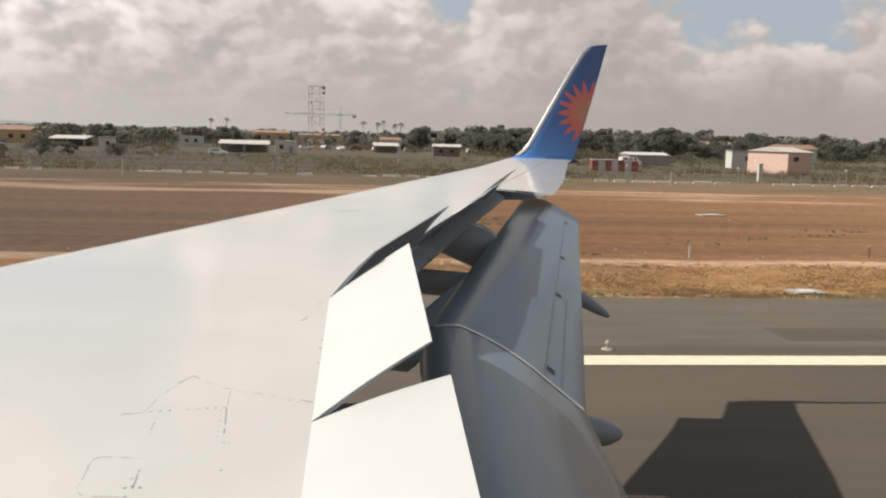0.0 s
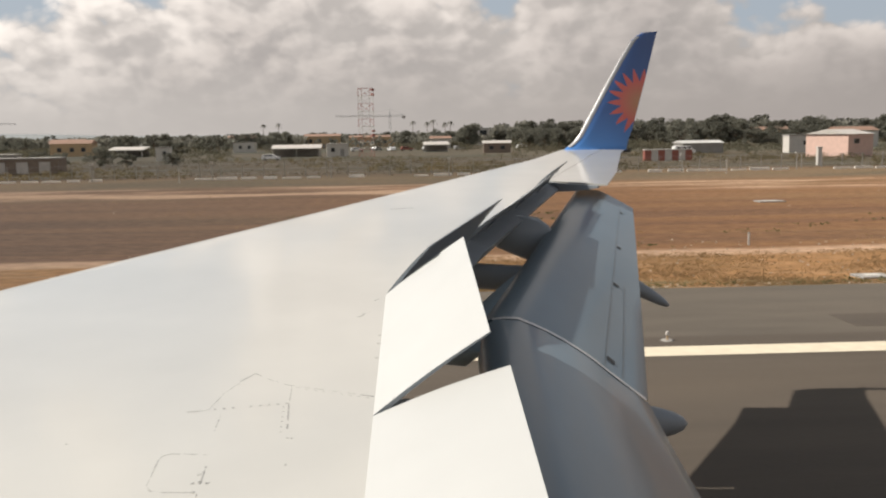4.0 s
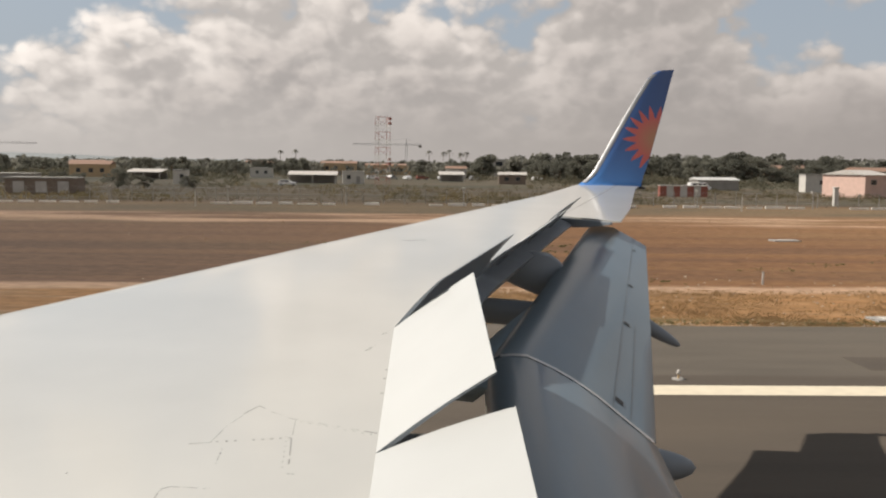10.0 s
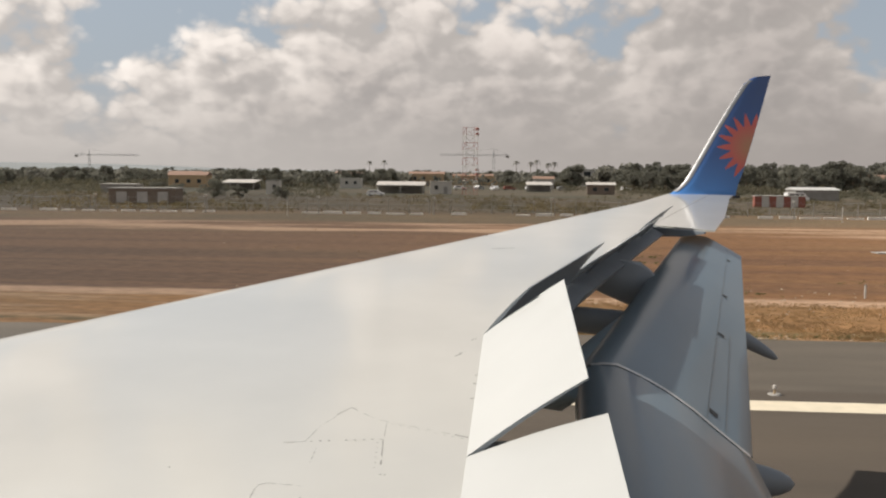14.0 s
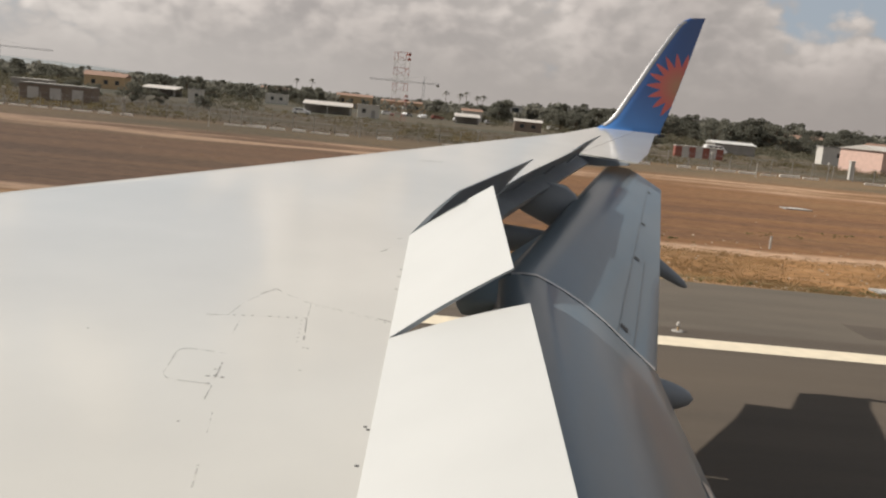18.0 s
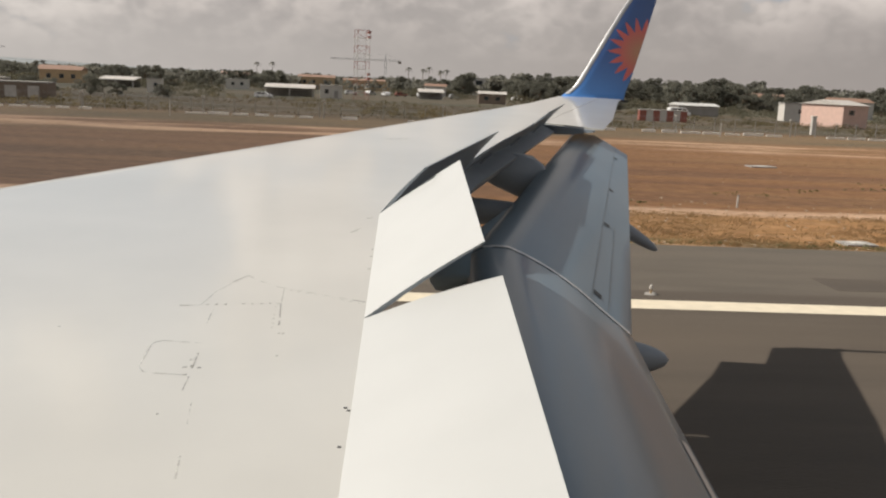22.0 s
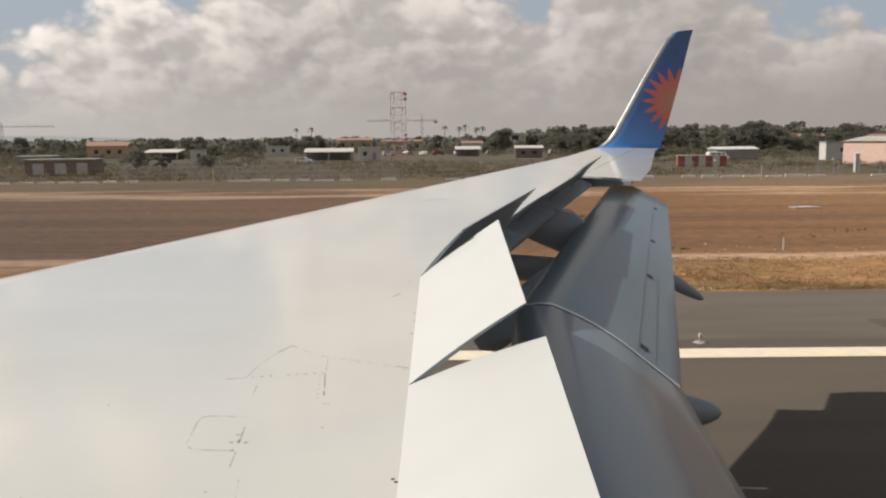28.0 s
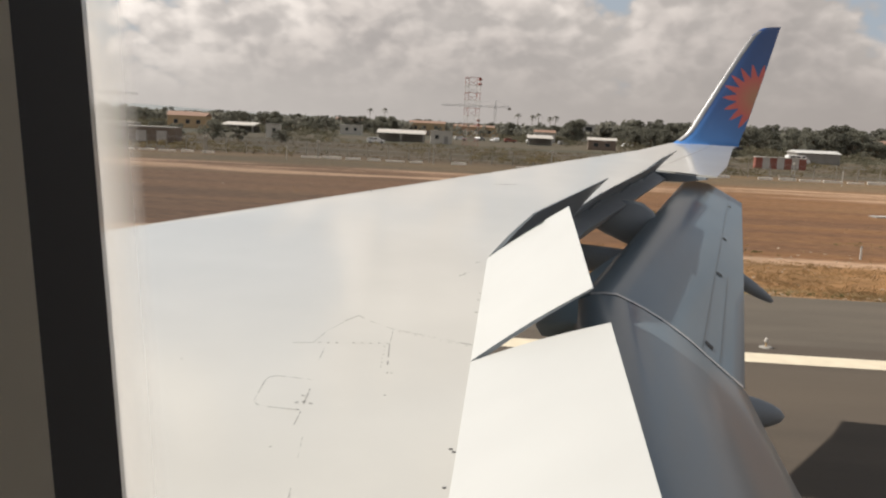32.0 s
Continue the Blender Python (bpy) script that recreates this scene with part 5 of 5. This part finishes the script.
# ---------- vehicles ----------
def car(x, y, turn, body, label, van=False):
    ob = thing("van" if van else "car", (x, y, 0), turn, label, "vehicle", "vehicles beyond the fence")
    L, W = (4.9, 1.85) if van else (4.3, 1.75)
    prof = ([(-2.4, 0.35), (-2.4, 1.95), (1.2, 1.98), (1.9, 1.15), (2.4, 1.0), (2.42, 0.35)] if van else
            [(-2.1, 0.35), (-2.12, 0.95), (-1.7, 1.38), (0.3, 1.43), (1.0, 0.98), (2.05, 0.82), (2.12, 0.35)])
    bm = bmesh.new()
    secs = []
    for yy, inset in ((-W / 2, 0.0), (W / 2, 0.0)):
        secs.append([Vector((px, yy, pz)) for px, pz in prof])
    loft(bm, secs)
    bmesh.ops.bevel(bm, geom=bm.edges[:], offset=0.06, segments=2, affect="EDGES")
    part("body", bm, body, ob)
    for x0, x1 in (((-2.0, -0.9), (-0.7, 0.2), (0.4, 1.2)) if van else ((-1.5, -0.6), (-0.5, 0.35))):
        for s in (-1, 1):
            g = bmesh.new()
            box(g, x0, x1, s * W / 2 - 0.012, s * W / 2 + 0.012, 1.25 if van else 0.98, 1.75 if van else 1.30)
            part("side_window", g, M["glass"], ob, smooth=0)
    for wx in (-1.35, 1.35):
        for s in (-1, 1):
            g = bmesh.new()
            rod(g, (wx, s * (W / 2 - 0.18), 0.32), (wx, s * (W / 2 + 0.02), 0.32), 0.32, 0.32, 16)
            wheel = part("wheel", g, M["tyre"], ob)
            g = bmesh.new()
            rod(g, (wx, s * (W / 2 + 0.015), 0.32), (wx, s * (W / 2 + 0.03), 0.32), 0.19, 0.17, 12)
            part("rim", g, M["steel"], wheel)
    return ob


car(-32.0, 205.0, 4, M["carpaint"], "white estate car parked behind the fence")
car(60.2, 193.4, 8, M["carpaint"], "white van parked beside a low shed", True)
for i, (x, y) in enumerate(((-18.0, 300), (-11.5, 303), (-6.4, 299), (-1.2, 302), (5.7, 300), (11.4, 304), (39.0, 307), (45.6, 306), (-24, 304), (17, 302))):
    car(x, y, 12 + 50 * (i % 3), (M["carpaint"], M["steel"], M["carpaint"], M["red"])[i % 4], "parked car in a distant dusty car park")


# ---------- posts, mast and crane ----------
def light_post(x, y):
    ob = thing("light_post", (x, y, 0), 0, "thin grey post with a white lamp head", "lamp post", "light posts along the fence")
    bm = bmesh.new()
    rod(bm, (0, 0, 0), (0, 0, 2.1), 0.07, 0.06, 8)
    part("post", bm, M["grey"], ob)
    bm = bmesh.new()
    box(bm, -0.2, 0.2, -0.15, 0.15, 2.10, 2.36)
    part("lamp_head", bm, M["white"], ob, "white lamp head", smooth=0)


for k in range(-6, 7):
    light_post(5.0 + 15.3 * k, 115.0)


def edge_light(x, y):
    ob = thing("runway_edge_light", (x, y, 0.028), 0, "small pale runway edge light on a round base plate", "runway light", "runway edge lights")
    bm = bmesh.new()
    rod(bm, (0, 0, 0), (0, 0, 0.025), 0.17, 0.15, 16)
    part("base_plate", bm, M["grey"], ob)
    bm = bmesh.new()
    rod(bm, (0, 0, 0.025), (0, 0, 0.14), 0.030, 0.026, 10)
    part("stem", bm, M["ochre"], ob)
    bm = bmesh.new()
    for z0, z1, r0, r1 in ((0.14, 0.16, 0.05, 0.06), (0.16, 0.22, 0.052, 0.042), (0.22, 0.25, 0.042, 0.015)):
        rod(bm, (0, 0, z0), (0, 0, z1), r0, r1, 12)
    part("lens", bm, M["sheet"], ob, "pale domed lens")


for k in (-2, -1, 0, 1):
    edge_light(6.5 + 60 * k, 21.90)


def marker(x, y, h, mat, label):
    ob = thing("marker_post", (x, y, 0), 0, label, "marker", "marker posts on the verge")
    bm = bmesh.new()
    rod(bm, (0, 0, 0), (0, 0, h * 0.9), 0.05, 0.05, 8)
    part("post", bm, mat, ob)
    bm = bmesh.new()
    rod(bm, (0, 0, h * 0.9), (0, 0, h), 0.06, 0.04, 8)
    part("cap", bm, M["grey"], ob)


for x, y in ((15.7, 40.3), (25.1, 41.0), (39.0, 108.0), (-28.0, 108.0)):
    marker(x, y, 0.6 if y < 50 else 1.9, M["white"] if x < 20 or y > 50 else M["red"], "short painted marker post in dry grass")


def fence():
    ob = thing("fence", (0, 118.7, 0), 0, "wire airfield fence on a broken white kerb", "fence")
    post = finish("post", boxed(-0.04, 0.04, -0.04, 0.04, 0, 2.0), M["grey"], 0)
    kerb = finish("kerb_block", boxed(-1.38, 1.30, -0.12, 0.12, -0.02, 0.30, 0.02), M["kerb"], 0)
    rng = random.Random(5)
    for k in range(-38, 46):
        p = new("post", post)
        p.parent, p.location = ob, (k * 2.8, 0, 0)
        if math.sin(k * 0.55) + rng.uniform(-1, 1) > -0.55:
            b = new("kerb_block", kerb)
            b.parent, b.location = ob, (k * 2.8 + 1.4, -3.2, 0)
            b.scale = (rng.uniform(0.6, 1.0), 1, rng.uniform(0.5, 1.1))
    for z in (0.6, 1.2, 1.75, 1.95):
        bm = bmesh.new()
        rod(bm, (-106, 0.05, z), (126, 0.05, z), 0.008, 0.008, 5)
        part("wire", bm, M["steel"], ob)


fence()


def mast():
    ob = thing("antenna_mast", (-10.9, 223, 0), 20, "red and white lattice antenna mast with side lamps", "mast")
    w = 1.5
    H = 17.0
    n = 9
    for sx, sy in ((-1, -1), (1, -1), (1, 1), (-1, 1)):
        for k in range(n):
            bm = bmesh.new()
            rod(bm, (sx * w, sy * w, H * k / n), (sx * w, sy * w, H * (k + 1) / n), 0.055, 0.055, 6)
            part("leg", bm, M["red"] if k % 2 == 0 else M["white"], ob)
    for k in range(n):
        bm = bmesh.new()
        z0, z1 = H * k / n, H * (k + 1) / n
        for a, c in (((-1, -1), (1, -1)), ((1, -1), (1, 1)), ((1, 1), (-1, 1)), ((-1, 1), (-1, -1))):
            rod(bm, (a[0] * w, a[1] * w, z0), (c[0] * w, c[1] * w, z1), 0.03, 0.03, 5)
            rod(bm, (a[0] * w, a[1] * w, z1), (c[0] * w, c[1] * w, z1), 0.03, 0.03, 5)
        part("brace", bm, M["red"] if k % 2 == 0 else M["white"], ob)
    for z in (16.6, 15.4, 6.4, 5.4):
        bm = bmesh.new()
        box(bm, 1.5, 2.2, -0.3, 0.3, z - 0.3, z + 0.3)
        part("lamp_box", bm, M["red"], ob, smooth=0)


mast()


def crane(x, y, turn):
    ob = thing("tower_crane", (x, y, 0), turn, "distant grey tower crane above the trees", "crane")
    bm = bmesh.new()
    for sx in (-0.8, 0.8):
        for sy in (-0.8, 0.8):
            rod(bm, (sx, sy, 0), (sx, sy, 19), 0.12, 0.12, 5)
    for k in range(9):
        s = 1 if k % 2 else -1
        rod(bm, (-0.8 * s, -0.8, k * 2.1), (0.8 * s, -0.8, k * 2.1 + 2.1), 0.08, 0.08, 5)
        rod(bm, (-0.8 * s, 0.8, k * 2.1), (0.8 * s, 0.8, k * 2.1 + 2.1), 0.08, 0.08, 5)
    rod(bm, (0, 0, 19), (0, 0, 24), 0.5, 0.1, 6)
    part("tower", bm, M["steel"], ob)
    bm = bmesh.new()
    for yy, z in ((-0.5, 18.6), (0.5, 18.6), (0, 19.6)):
        rod(bm, (-42, yy, z), (12, yy, z), 0.12, 0.12, 5)
    for k in range(36):
        rod(bm, (-42 + 1.5 * k, -0.5, 18.6), (-41.25 + 1.5 * k, 0, 19.6), 0.06, 0.06, 4)
        rod(bm, (-41.25 + 1.5 * k, 0, 19.6), (-40.5 + 1.5 * k, 0.5, 18.6), 0.06, 0.06, 4)
    rod(bm, (0, 0, 24), (-30, 0, 19.6), 0.05, 0.05, 4)
    rod(bm, (0, 0, 24), (11, 0, 19.6), 0.05, 0.05, 4)
    part("jib", bm, M["steel"], ob)
    bm = bmesh.new()
    box(bm, 9.5, 12, -0.7, 0.7, 17.0, 18.7)
    part("counterweight", bm, M["grey"], ob, smooth=0)
    return ob


crane(-19.7, 879.3, 3).scale = (1.27, 1.27, 1.27)
crane(-455.0, 920.0, 200).scale = (1.2, 1.2, 1.2)


def striped_cabin(x, y, turn):
    ob = thing("striped_cabin", (x, y, 0), turn, "low airfield cabin painted in red and white blocks", "cabin")
    for k in range(7):
        bm = bmesh.new()
        box(bm, -4.2 + k * 1.2, -3.0 + k * 1.2, -1, 1, 0, 1.9)
        part("wall_panel", bm, M["red"] if k % 2 == 0 else M["white"], ob, smooth=0)
    bm = bmesh.new()
    box(bm, -4.3, 4.3, -1.1, 1.1, 1.904, 2.05)
    part("roof", bm, M["white"], ob, smooth=0)


striped_cabin(46.3, 158.3, -6)


def pillar(x, y):
    bm = bmesh.new()
    box(bm, -0.30, 0.30, -0.30, 0.30, 0, 2.5)
    box(bm, -0.38, 0.38, -0.38, 0.38, 2.5, 2.7)
    bmesh.ops.bevel(bm, geom=bm.edges[:], offset=0.03, segments=1, affect="EDGES")
    ob = part("gate_pillar", bm, M["white"])
    ob.location = (x, y, 0)
    tagged(ob, "white rendered gate pillar behind the fence", "pillar")


pillar(59.0, 126.0)


def inspection_slab(x, y, w, d):
    ob = thing("inspection_slab", (x, y, 0), 3, "pale concrete drain slab in the dry verge", "drain slab")
    bm = boxed(-w / 2, w / 2, -d / 2, d / 2, -0.05, 0.07, 0.015)
    part("slab", bm, M["grey"], ob, smooth=0)
    bm = boxed(-w * 0.22, w * 0.22, -d * 0.25, d * 0.25, 0.06, 0.09, 0.006)
    part("cover", bm, M["white"], ob, smooth=0)


inspection_slab(16.6, 30.9, 1.2, 0.9)
inspection_slab(26.6, 64.5, 2.0, 1.2)
